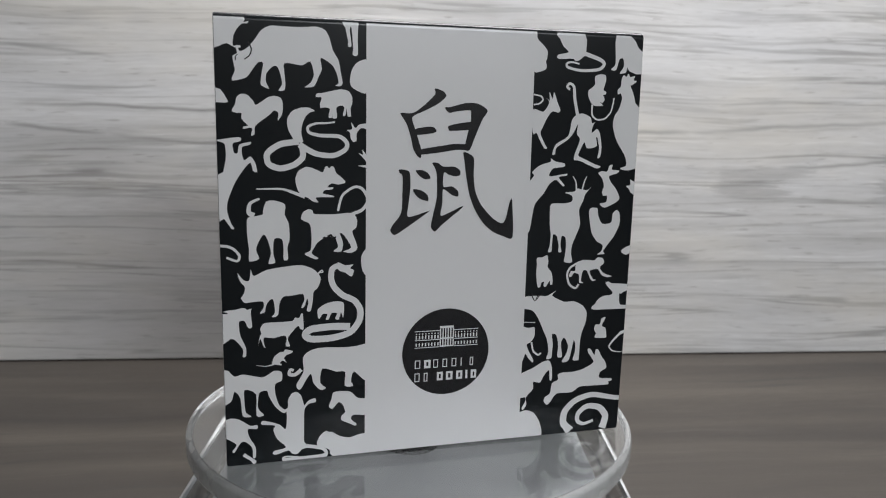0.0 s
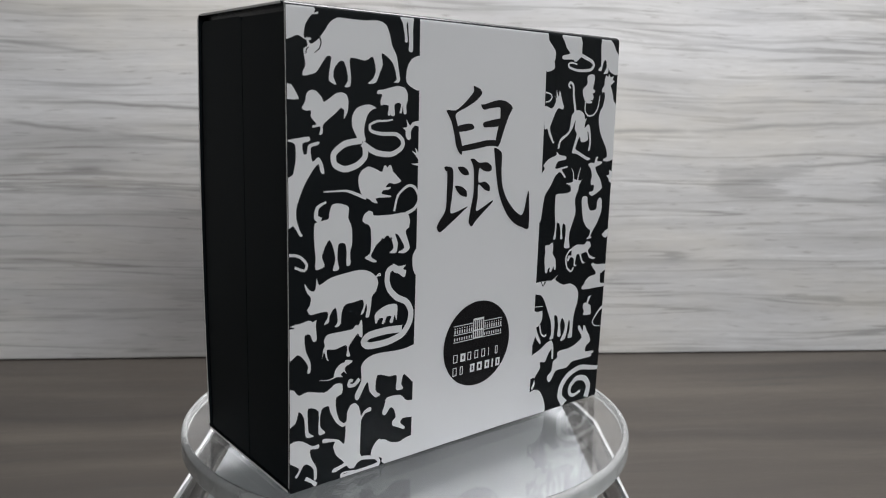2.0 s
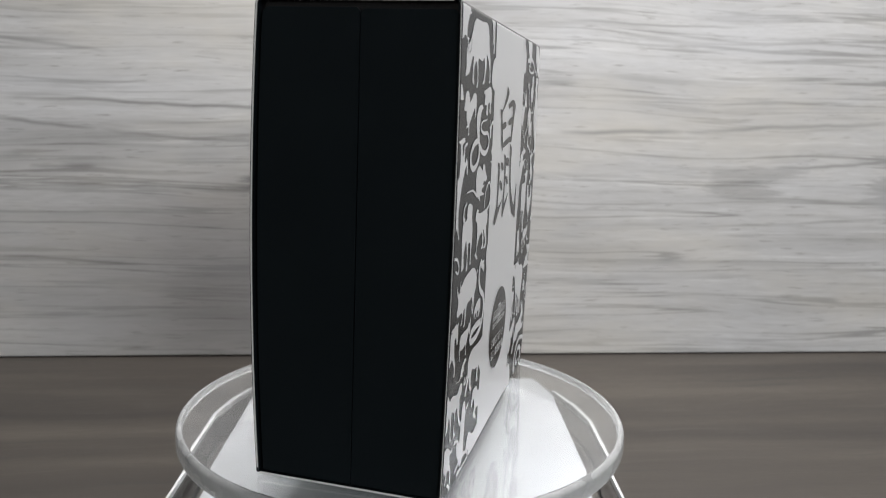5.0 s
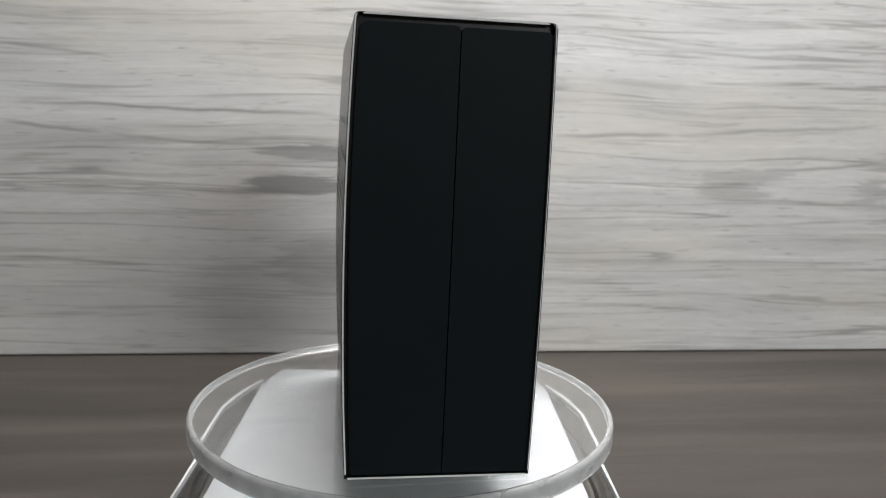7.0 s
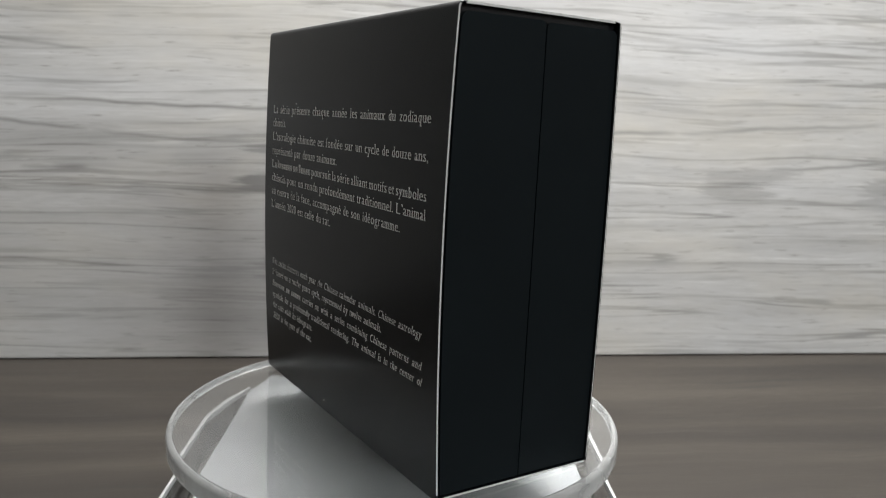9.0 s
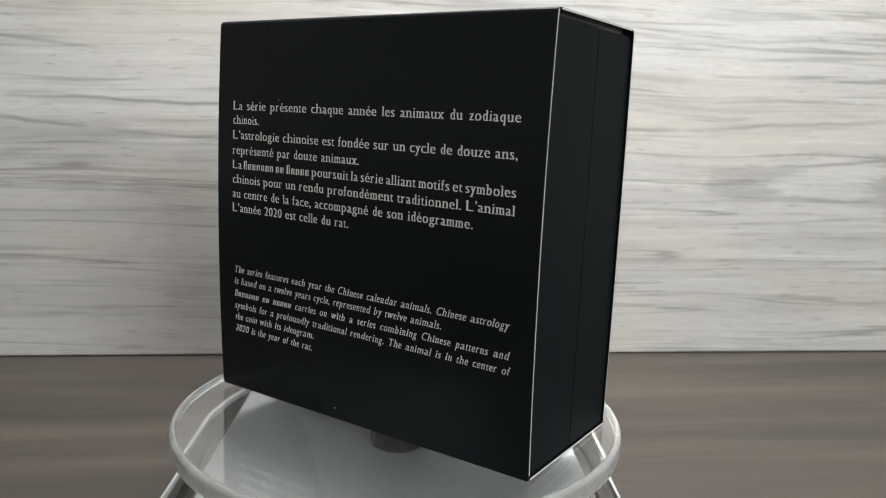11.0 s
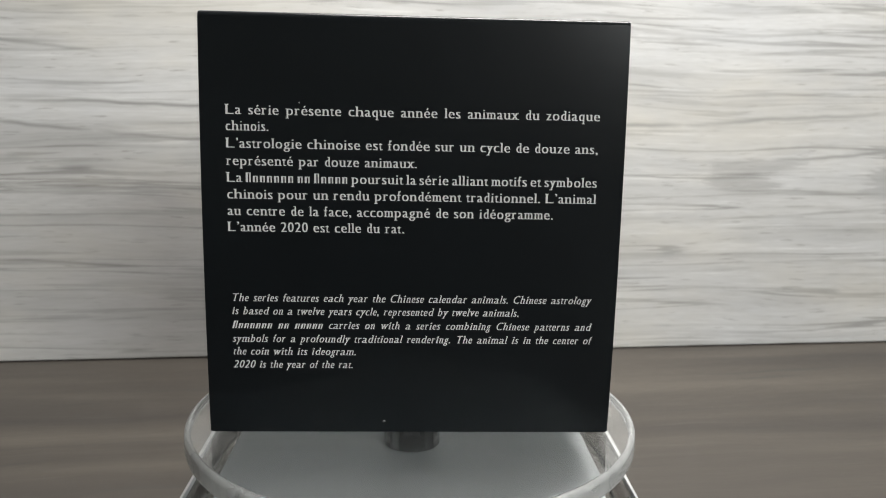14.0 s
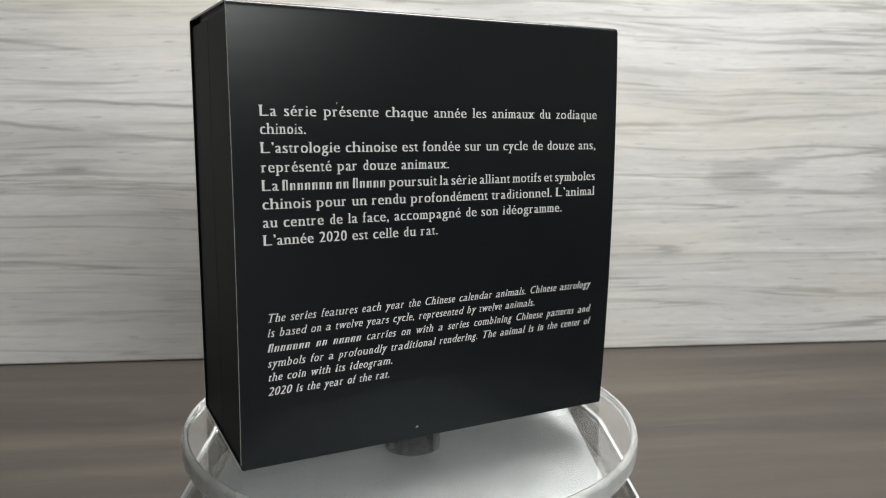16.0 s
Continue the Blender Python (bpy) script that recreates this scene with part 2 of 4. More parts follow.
def slab(x0, x1, y0, y1, z0, z1, bevel=0.0, segments=2):
    bm = bmesh.new()
    bmesh.ops.create_cube(bm, size=1.0, matrix=Matrix.Translation(((x0 + x1) / 2, (y0 + y1) / 2, (z0 + z1) / 2)) @ Matrix.Diagonal((x1 - x0, y1 - y0, z1 - z0, 1)))
    if bevel:
        bmesh.ops.bevel(bm, geom=list(bm.edges), offset=bevel, segments=segments, affect="EDGES", profile=0.5)
    return bm


def lathe(profile, steps=96):
    """A turned solid from (radius, height) pairs; closes on the axis where the radius is 0."""
    bm = bmesh.new()
    rings = []
    for r, z in profile:
        if r < 1e-7:
            rings.append([bm.verts.new((0, 0, z))])
        else:
            rings.append([bm.verts.new((r * math.cos(2 * math.pi * i / steps), r * math.sin(2 * math.pi * i / steps), z)) for i in range(steps)])
    for a, b in zip(rings, rings[1:]):
        for i in range(steps):
            j = (i + 1) % steps
            if len(a) == 1:
                bm.faces.new((a[0], b[i], b[j]))
            elif len(b) == 1:
                bm.faces.new((a[i], a[j], b[0]))
            else:
                bm.faces.new((a[i], a[j], b[j], b[i]))
    return bm


def prism(points, z0, z1, bevel=0.0):
    bm = bmesh.new()
    low = [bm.verts.new((x, y, z0)) for x, y in points]
    high = [bm.verts.new((x, y, z1)) for x, y in points]
    bm.faces.new(low[::-1])
    bm.faces.new(high)
    for i in range(len(points)):
        j = (i + 1) % len(points)
        bm.faces.new((low[i], low[j], high[j], high[i]))
    if bevel:
        bmesh.ops.bevel(bm, geom=list(bm.edges), offset=bevel, segments=2, affect="EDGES", profile=0.5)
    return bm


def rounded_panel(half, height, y0, y1, radius):
    """An upright panel with rounded corners."""
    pts = []
    for cx, cz, a0 in ((half - radius, radius, -90), (half - radius, height - radius, 0), (-half + radius, height - radius, 90), (-half + radius, radius, 180)):
        pts += [(cx + radius * math.cos(radians(a0 + 18 * k)), cz + radius * math.sin(radians(a0 + 18 * k))) for k in range(6)]
    bm = prism(pts, y0, y1)
    for v in bm.verts:
        v.co = Vector((v.co.x, v.co.z, v.co.y))
    return bm


def structure(ob, label, category):
    return tagged(ob, label, category, "", "structure")


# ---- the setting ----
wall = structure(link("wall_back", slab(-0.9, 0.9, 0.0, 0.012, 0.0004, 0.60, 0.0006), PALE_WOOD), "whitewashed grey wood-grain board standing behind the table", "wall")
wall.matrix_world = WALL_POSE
table = structure(link("table_top", slab(-0.9, 0.9, -0.75, 0.16, -0.025, 0.0, 0.0015), DARK_WOOD), "grey-brown wood-grain table top under the turntable", "table")
table.matrix_world = pose(0, 0, 0, 0, 0, WALL_TURN)

# made-up room, out of view; its west side stands close to bounce light
ROOM, WEST = 2.3, -1.4
structure(link("floor", slab(WEST, ROOM, -2.2, 0.9, -0.80, -0.75), FLOORING), "plain brown room floor", "floor")
structure(link("ceiling", slab(WEST, ROOM, -2.2, 0.9, 1.75, 1.80), PLASTER), "plain white room ceiling", "ceiling")
structure(link("wall_north", slab(WEST, ROOM, 0.9, 0.95, -0.75, 1.75), PLASTER), "plain white wall added out of view", "wall")
south = bmesh.new()
left, right, sill, lintel = WINDOW_X - WINDOW_W / 2 - 0.05, WINDOW_X + WINDOW_W / 2 + 0.05, WINDOW_Z - WINDOW_H / 2 - 0.06, WINDOW_Z + WINDOW_H / 2 + 0.06
for x0, x1, z0, z1 in ((WEST, left, -0.75, 1.75), (right, ROOM, -0.75, 1.75), (left, right, -0.75, sill), (left, right, lintel, 1.75)):
    bmesh.ops.create_cube(south, size=1.0, matrix=Matrix.Translation(((x0 + x1) / 2, -2.30, (z0 + z1) / 2)) @ Matrix.Diagonal((x1 - x0, 0.20, z1 - z0, 1)))
structure(link("wall_south", south, PLASTER), "plain white wall added out of view with a window opening", "wall")
structure(link("west_bounce_wall", slab(WEST - 0.05, WEST, -2.2, 0.9, -0.75, 1.75), PLASTER), "plain white wall added out of view", "wall")
structure(link("wall_east", slab(ROOM, ROOM + 0.05, -2.2, 0.9, -0.75, 1.75), PLASTER), "plain white wall added out of view", "wall")


# ---- the turntable ----
def make_turntable():
    top = new("display_turntable")
    tagged(top, "clear acrylic display turntable with a white plate in its base", "turntable")
    outline = [(45, -30), (45.5, 15), (43.5, 25), (39.5, 35), (36, 45), (-36, 45), (-39.5, 35), (-43.5, 25), (-45.5, 15), (-45, -30), (-38, -45), (38, -45)]
    base_top = 0.0235
    housing = part("housing", prism([(a * MM, b * MM) for a, b in outline], 0.0, base_top, 0.0008), CLEAR_BASE, top, "clear acrylic base housing")
    housing.visible_shadow = False
    inner = [(39, -43), (39, 31), (35.5, 43.5), (-35.5, 43.5), (-39, 31), (-39, -43)]
    part("white_plate", prism([(a * MM, b * MM) for a, b in inner], base_top + 0.0001, base_top + 0.0009, 0.0002), WHITE_PLATE, top, "white plate on the base")
    # bright moulded edge along the housing's rim
    for side in (-1, 1):
        strip = [(45.6, -30), (46.1, 15), (44.0, 25.5), (39.9, 35.5), (39.4, 35.2), (42.9, 24.7), (45.3, 15), (45.1, -30)]
        ridge = part("edge_ridge", prism([(side * a * MM, b * MM) for a, b in strip], base_top - 0.002, base_top + 0.0006, 0.0002), RIDGE, top, "milky moulded edge")
        ridge.visible_shadow = False
    spindle = part("spindle", lathe([(0, base_top), (0.0046, base_top), (0.0046, DISC_TOP - 0.0095), (0.0034, DISC_TOP - 0.0095), (0.0034, DISC_TOP - 0.0037), (0, DISC_TOP - 0.0037)], 32), DARK_HUB, top, "dark spindle")
    disc = part("disc", lathe([(0, DISC_TOP - 0.0036), (0.0469, DISC_TOP - 0.0036), (0.0469, DISC_TOP), (0, DISC_TOP)], 128), CLEAR, top, "clear round platter")
    disc.visible_shadow = False
    r_in, r_out, z_top, z_low, rad = 0.0468, 0.0481, DISC_TOP + 0.00010, DISC_TOP - 0.0041, 0.0009
    ring = [(r_in, z_low), (r_in, z_top)]
    ring += [(r_out - rad + rad * math.cos(radians(90 - 15 * k)), z_top - rad + rad * math.sin(radians(90 - 15 * k))) for k in range(7)]
    ring += [(r_out - rad + rad * math.cos(radians(-15 * k)), z_low + rad + rad * math.sin(radians(-15 * k))) for k in range(7)]
    rim = part("rim", lathe(ring + ring[:1], 160), RIM, disc, "milky rounded rim", True)
    rim.visible_shadow = False
    sleeve = part("hub_sleeve", lathe([(0.0038, DISC_TOP - 0.0100), (0.0062, DISC_TOP - 0.0100), (0.0062, DISC_TOP - 0.0033), (0.0038, DISC_TOP - 0.0033), (0.0038, DISC_TOP - 0.0100)], 40), SMOKY, disc, "smoky hub collar", True)
    sleeve.visible_shadow = False
    for k in range(4):
        a = math.radians(45 + 90 * k)
        bm = slab(-0.0008, 0.0008, -0.0008, 0.0008, DISC_TOP - 0.0098, DISC_TOP - 0.0034, 0.0002)
        bmesh.ops.translate(bm, verts=bm.verts, vec=(0.0049 * math.cos(a), 0.0049 * math.sin(a), 0))
        part("hub_pin", bm, HUB_METAL, disc, "steel pin")
    return top, disc


turntable, platter = make_turntable()

# ---- the box: a printed sleeve of folded card round a black inner carton ----
coin_box = new("gift_box")
tagged(coin_box, "square black and white cardboard gift box standing on the turntable", "box")
CARD = 0.0005
HW, HD = BOX_W / 2, BOX_D / 2


FOLD = 0.0011
LEVELS = [BOX_H * k / 20 for k in range(1, 20)] + [BOX_H - FOLD * k for k in (1.0, 0.8, 0.6, 0.4, 0.25, 0.12, 0.04)]


def bow(bm, levels=LEVELS):
    """The sleeve's front and back swell a little at half height and roll over into the top along a soft fold: cut the mesh across and shift it."""
    zs = [v.co.z for v in bm.verts]
    for z in levels:
        if min(zs) < z - 1e-6 and max(zs) > z + 1e-6:
            bmesh.ops.bisect_plane(bm, geom=list(bm.verts) + list(bm.edges) + list(bm.faces), dist=1e-8, plane_co=(0, 0, z), plane_no=(0, 0, 1))
    for v in bm.verts:
        swell = 1 - (2 * min(max(v.co.z / BOX_H, 0), 1) - 1) ** 2
        over = min(max(v.co.z - BOX_H + FOLD, 0), FOLD)
        v.co.y += v.co.y / HD * (swell * (BULGE_FRONT if v.co.y < 0 else BULGE_BACK) - (FOLD - math.sqrt(FOLD ** 2 - over ** 2)))
    return bm


def flap(x0, x1, y0, y1, z0, z1, r0, r1):
    """An end flap: an upright card with rounded upper corners, of radius r0 at y0 and r1 at y1."""
    pts = [(y0, z0), (y1, z0)]
    pts += [(y1 - r1 + r1 * math.cos(radians(15 * k)), z1 - r1 + r1 * math.sin(radians(15 * k))) for k in range(7)]
    pts += [(y0 + r0 + r0 * math.cos(radians(90 + 15 * k)), z1 - r0 + r0 * math.sin(radians(90 + 15 * k))) for k in range(7)]
    bm = prism(pts, x0, x1)
    for v in bm.verts:
        v.co = Vector((v.co.z, v.co.x, v.co.y))
    return bm


front_panel = part("front_panel", bow(rounded_panel(HW, BOX_H, -HD, -HD + CARD, 0.0005)), BLACK_CARD, coin_box, "black front panel with white animal shapes and a pale band")
back_panel = part("back_panel", bow(rounded_panel(HW, BOX_H, HD - CARD, HD, 0.0005)), BLACK_CARD, coin_box, "black back panel with pale lettering")
part("top_panel", slab(-HW, HW, -HD + 0.0013, HD - 0.0013, BOX_H - CARD, BOX_H - 0.00003, 0.0001), BLACK_CARD, coin_box)
part("bottom_panel", slab(-HW, HW, -HD + CARD, HD - CARD, 0.00003, CARD, 0.0001), BLACK_CARD, coin_box)
for side in (-1, 1):
    x_out, x_in = side * (HW - 0.0004), side * (HW - 0.0013)
    lo, hi = min(x_out, x_in), max(x_out, x_in)
    # two closing flaps that meet at a seam, with a small notch at its top
    seam = -0.0007
    flap_top = BOX_H - CARD - 0.0011
    part("end_flap", bow(flap(lo, hi, -HD + 0.0004, seam - 0.00011, CARD + 0.0002, flap_top, 0.0013, 0.0009)), SIDE_CARD, coin_box, "black end flap")
    part("end_flap", bow(flap(lo, hi, seam + 0.00011, HD - CARD - 0.0006, CARD + 0.0002, flap_top + 0.0002, 0.0009, 0.0014)), SIDE_CARD, coin_box, "black end flap")
    part("inner_wall", bow(slab(min(x_in, x_in - side * 0.0006), max(x_in, x_in - side * 0.0006), -HD + CARD, HD - CARD, CARD, BOX_H - CARD)), BLACK_INK, coin_box)
    # the card's raw white cut edges
    for name, y0, y1, z0, z1 in (("cut_edge", HD - CARD, HD, 0.001, BOX_H - 0.0004), ("cut_edge", -HD, -HD + 0.00038, 0.001, BOX_H - 0.0005),
                                 ("cut_edge", -HD + 0.0010, HD - 0.0010, BOX_H - CARD, BOX_H), ("cut_edge", -HD + CARD, HD - CARD, 0, CARD)):
        e0, e1 = side * HW, side * (HW + 0.00004)
        part(name, bow(slab(min(e0, e1), max(e0, e1), y0 + 0.00012, y1 - 0.00012, z0 + 0.00008, z1 - 0.00008)), RAW_EDGE, coin_box, "raw white card edge")


# ---- the print on the front ----
def curve_through(points, closed=True, steps=3):
    """A smooth line through the points."""
    n = len(points)
    out = []
    for i in range(n if closed else n - 1):
        p = [points[(i + k) % n] if closed else points[min(max(i + k, 0), n - 1)] for k in (-1, 0, 1, 2)]
        for s in range(steps):
            t = s / steps
            w = (-0.4 * t + 0.8 * t * t - 0.4 * t ** 3, 1 - 2.6 * t * t + 1.6 * t ** 3, 0.4 * t + 2.2 * t * t - 1.6 * t ** 3, -0.4 * t * t + 0.4 * t ** 3)
            out.append(tuple(sum(a * q[k] for a, q in zip(w, p)) for k in (0, 1)))
    if not closed:
        out.append(points[-1])
    return out


layer = [0]


def bleed(points):
    """What reaches the panel's edge in the print runs right up to the fold."""
    edge, head = HW / MM - 0.06, BOX_H / MM - 0.70
    return [(math.copysign(edge, x) if abs(x) > 39.3 else x, 0.06 if z < 0.5 else head if z > 80.55 else z) for x, z in points]


def on_front(points, depth):
    return [(x * MM, -HD - depth, z * MM) for x, z in points]


def fill_shape(name, points, material, parent, depth, steps=3, label="", clip=True):
    """A filled, printed outline, laid just proud of the panel."""
    pts = curve_through(points, True, steps) if steps > 1 else points
    if clip:
        pts = bleed(pts)
    flat, _, faces, *_ = delaunay_2d_cdt([Vector(p) for p in pts], [], [list(range(len(pts)))], 1, 0.0005)
    bm = bmesh.new()
    verts = [bm.verts.new(p) for p in on_front([tuple(v) for v in flat], depth)]
    for face in faces:
        bm.faces.new([verts[i] for i in face])
    return part(name, bow(bm), material, parent, label)


def printed_shape(animal, points):
    layer[0] += 1
    fill_shape("printed_" + animal, points, WHITE_PRINT, front_panel, 0.00005 + 0.0000006 * layer[0], 3, "white printed animal shape")


def stroke_outline(points, w0, w1):
    line = curve_through(points, False, 5)
    left, right = [], []
    for i, (x, z) in enumerate(line):
        a, b = line[max(i - 1, 0)], line[min(i + 1, len(line) - 1)]
        dx, dz = b[0] - a[0], b[1] - a[1]
        d = math.hypot(dx, dz) or 1
        w = (w0 + (w1 - w0) * i / (len(line) - 1)) / 2
        left.append((x - dz / d * w, z + dx / d * w))
        right.append((x + dz / d * w, z - dx / d * w))
    return left, right


def printed_stroke(animal, points, w0, w1, ink=None):
    layer[0] += 1
    left, right = stroke_outline(points, w0, w1)
    depth = 0.00005 + 0.0000006 * layer[0]
    bm = bmesh.new()
    clip = lambda pts: on_front(bleed(pts), depth)
    lv, rv = [bm.verts.new(p) for p in clip(left)], [bm.verts.new(p) for p in clip(right)]
    for i in range(len(lv) - 1):
        bm.faces.new((lv[i], lv[i + 1], rv[i + 1], rv[i]))
    if ink:
        part("printed_line", bow(bm), ink, front_panel, "black printed line")
    else:
        part("printed_" + animal + "_tail", bow(bm), WHITE_PRINT, front_panel, "white printed animal shape")


def ink_stroke(points):
    layer[0] += 1
    fill_shape("ink_stroke", points, BLACK_INK, front_panel, 0.00005 + 0.0000006 * layer[0], 4, "black brush stroke of a written character")


fill_shape("pale_band", [(-14.3, 0.3), (17.7, 0.3), (17.65, 80.7), (-14.25, 80.7)], WHITE_PRINT, front_panel, 0.00003, 1, "satin white band")
# printed animals: outlines in panel millimetres, from the panel's middle and foot
printed_shape("tiger", [(-39.6, 80.5), (-38.4, 80.7), (-35.1, 80.7), (-35.2, 80.1), (-34.4, 80.3), (-34.6, 79.9), (-35.5, 79.8), (-36.4, 78.8), (-36.9, 77.7), (-37, 76.2), (-35.9, 76.3), (-35.8, 75.9), (-36.7, 75.9), (-38, 76.5), (-39.1, 76.1), (-39.6, 75.4)])
printed_shape("ox", [(-37.1, 74.5), (-36.4, 75), (-36.6, 76.2), (-36.3, 76.2), (-35.9, 75.3), (-34.7, 75.9), (-33.3, 77.5), (-32.4, 78.8), (-30.9, 79.7), (-28.8, 79.7), (-25.7, 79.7), (-23.1, 79.9), (-21.5, 79.4), (-20.7, 78), (-20.2, 76.1), (-19.2, 74.4), (-18.8, 72.3), (-18.5, 70.6), (-18.8, 70), (-19.8, 70), (-19.2, 70.5), (-19.6, 72.3), (-20.4, 73.6), (-22.3, 74.7), (-22.1, 72.8), (-22.7, 71.4), (-23.5, 69.8), (-25.1, 69.6), (-24.1, 70.4), (-23.5, 71.8), (-24.1, 74), (-25.6, 73.3), (-28.5, 73.6), (-28.5, 71.6), (-28.4, 70.1), (-28.6, 69), (-29.6, 68.9), (-29, 69.9), (-29.1, 71.2), (-29.7, 72.9), (-30.6, 72.9), (-31.6, 71.7), (-31.7, 70.4), (-31.2, 69.2), (-32.3, 69.6), (-32.6, 70.2), (-32.3, 72.3), (-32.1, 73.5), (-32.9, 73.6), (-34, 72.2), (-34.8, 71.1), (-35.7, 70.7), (-37.2, 70.4), (-37.3, 71), (-36.8, 72.1), (-37, 73.4)])
printed_shape("horse", [(-18.4, 80.7), (-14.4, 80.7), (-15.6, 80.7), (-15.8, 78.2), (-15.8, 75.4), (-16.7, 75.4), (-16.6, 76.6), (-16.9, 80), (-17.2, 79.6), (-16.9, 77), (-17.5, 76.8), (-17.5, 77.7), (-18, 80)])
printed_shape("pig", [(-14, 74.4), (-15.6, 74.3), (-16.6, 73.3), (-17.1, 71.9), (-17.1, 70.2), (-16, 69.3), (-14, 69)])
printed_shape("bird", [(-39.6, 69.1), (-39.1, 68.7), (-38.4, 67.6), (-38.1, 66.8), (-39.2, 66.7), (-39.6, 67)])
printed_shape("dog", [(-37.5, 65.4), (-36.9, 66.5), (-36.7, 67.6), (-36, 68.2), (-34.9, 68.1), (-33.9, 67.1), (-33.5, 66.4), (-32.2, 67.2), (-31.3, 67.8), (-30.1, 68), (-29.2, 67.6), (-28.9, 66.6), (-29, 65.1), (-29.4, 64.3), (-29.8, 63.8), (-29.7, 65.1), (-30.4, 65.5), (-31.3, 64.7), (-32.9, 63.5), (-33.7, 62.7), (-33.8, 61.4), (-34.4, 61.2), (-34.2, 62.5), (-35.6, 62.3), (-35.6, 62.7), (-34.9, 62.9), (-35.9, 64), (-35.9, 65), (-36.8, 65)])
printed_shape("pig", [(-23.2, 68), (-23, 68.6), (-22, 68.7), (-20.4, 69.1), (-18.8, 69.4), (-17.4, 69.1), (-16.8, 68.1), (-16.8, 66.9), (-17.1, 66.1), (-17, 64.8), (-17.6, 64.7), (-17.8, 66.1), (-18, 64.9), (-18.5, 64.9), (-18.2, 66.1), (-18.6, 66.6), (-19.6, 66.2), (-19.5, 64.5), (-20.3, 64.4), (-20.2, 66), (-20.4, 64.5), (-21, 64.5), (-20.8, 66), (-21.7, 66.2), (-22.4, 66.1), (-22.5, 66.8), (-22.2, 67.9)])
printed_shape("snake", [(-23.4, 65.6), (-24.4, 66.1), (-25.7, 66.1), (-27.3, 65.5), (-28.2, 64.1), (-28.1, 62.4), (-27.4, 61), (-26.8, 60.2), (-25.5, 60.1), (-25.8, 61.6), (-25.6, 63.2), (-25, 64.6), (-24.2, 65.3)])
printed_shape("rat", [(-26.8, 52.5), (-26.9, 53.9), (-26.3, 55.1), (-24.9, 55.8), (-23.3, 55.3), (-22.1, 54.8), (-21.7, 55.7), (-21.3, 55.9), (-21, 55.5), (-20.5, 55.9), (-20.1, 55.7), (-19.7, 54.7), (-18.9, 54), (-18, 53), (-19.3, 52.6), (-20.5, 52.8), (-21.3, 52.1), (-20.2, 52.1), (-20.5, 51.7), (-21.7, 51.6), (-22.1, 51), (-20.3, 50.6), (-20.3, 50.3), (-23.3, 50.3), (-22.9, 49.4), (-23.9, 49.6), (-24.7, 50.2), (-26.1, 50.9)])
printed_shape("tiger", [(-39.6, 60.4), (-36.4, 60.9), (-36.2, 60.2), (-37.5, 59.8), (-37.3, 58.2), (-36.7, 58.2), (-36.4, 59.6), (-34.5, 60.1), (-34.6, 59.6), (-36, 59.1), (-35.7, 56.9), (-34.6, 57.6), (-33.8, 56.5), (-33.5, 54.9), (-34.2, 55.1), (-34.6, 56.5), (-35.8, 55.3), (-37.3, 53), (-38.6, 49.8), (-38.7, 47.8), (-38.1, 45.8), (-37.6, 45), (-38.1, 44.9), (-39.3, 46.7), (-39.6, 44.9), (-39.6, 45.5), (-39.6, 53), (-39.2, 54.9), (-38.7, 57.3), (-38.8, 59.6)])
printed_shape("rooster", [(-14, 63.5), (-15.6, 63.3), (-16.2, 62.7), (-17, 63.7), (-16.8, 62.5), (-17.8, 62.3), (-17.2, 61.9), (-17.1, 60.9), (-16.6, 60.2), (-16, 60.5), (-16, 61.7), (-15.2, 62.7), (-14, 62.5)])
printed_shape("rooster", [(-13.9, 57.3), (-15, 58.9), (-14.8, 57.9), (-15.7, 58.3), (-14.4, 56.9), (-14.3, 56.1), (-15.8, 56), (-14.3, 55.6), (-13.9, 55.5)])
printed_shape("dog", [(-34, 47.1), (-32.7, 47.4), (-32.6, 48.3), (-32, 49.7), (-30.5, 49.8), (-28.8, 49.1), (-28.9, 47.3), (-28.2, 45.6), (-28.1, 42.8), (-28.5, 41.3), (-28.4, 39.2), (-29.2, 39.1), (-29.2, 41.3), (-29.5, 42.9), (-30.8, 42.9), (-31, 40.3), (-30.7, 38.6), (-31.9, 38.5), (-31.4, 40.4), (-31.9, 42.6), (-32.6, 43.8), (-33.5, 42.5), (-34, 41), (-33.5, 39.4), (-35.2, 39), (-35.2, 41), (-35.4, 43), (-35.5, 45.1), (-35.3, 46.8)])
printed_shape("monkey", [(-26, 46.4), (-25.7, 47.6), (-24.7, 48.2), (-23.9, 47.9), (-23.6, 47.3), (-20.1, 47.2), (-16.8, 47.4), (-15.9, 46), (-16.1, 44.6), (-16.8, 43.9), (-15.8, 40.9), (-17, 40), (-18.5, 40.3), (-17, 41), (-18.3, 43.3), (-19.1, 43.7), (-18.5, 42), (-18.8, 40.3), (-20.3, 40.4), (-19.4, 41.2), (-20.1, 43.1), (-21.7, 43), (-23, 42.2), (-23.7, 41.2), (-24.2, 40.1), (-23, 39.2), (-23.6, 39), (-25.5, 40), (-24.4, 40.7), (-24.2, 42.7), (-24.3, 44.8), (-24.7, 45.7)])
printed_shape("pig", [(-13.7, 40.9), (-15.1, 39.3), (-14.9, 36.6), (-13.6, 35.3)])
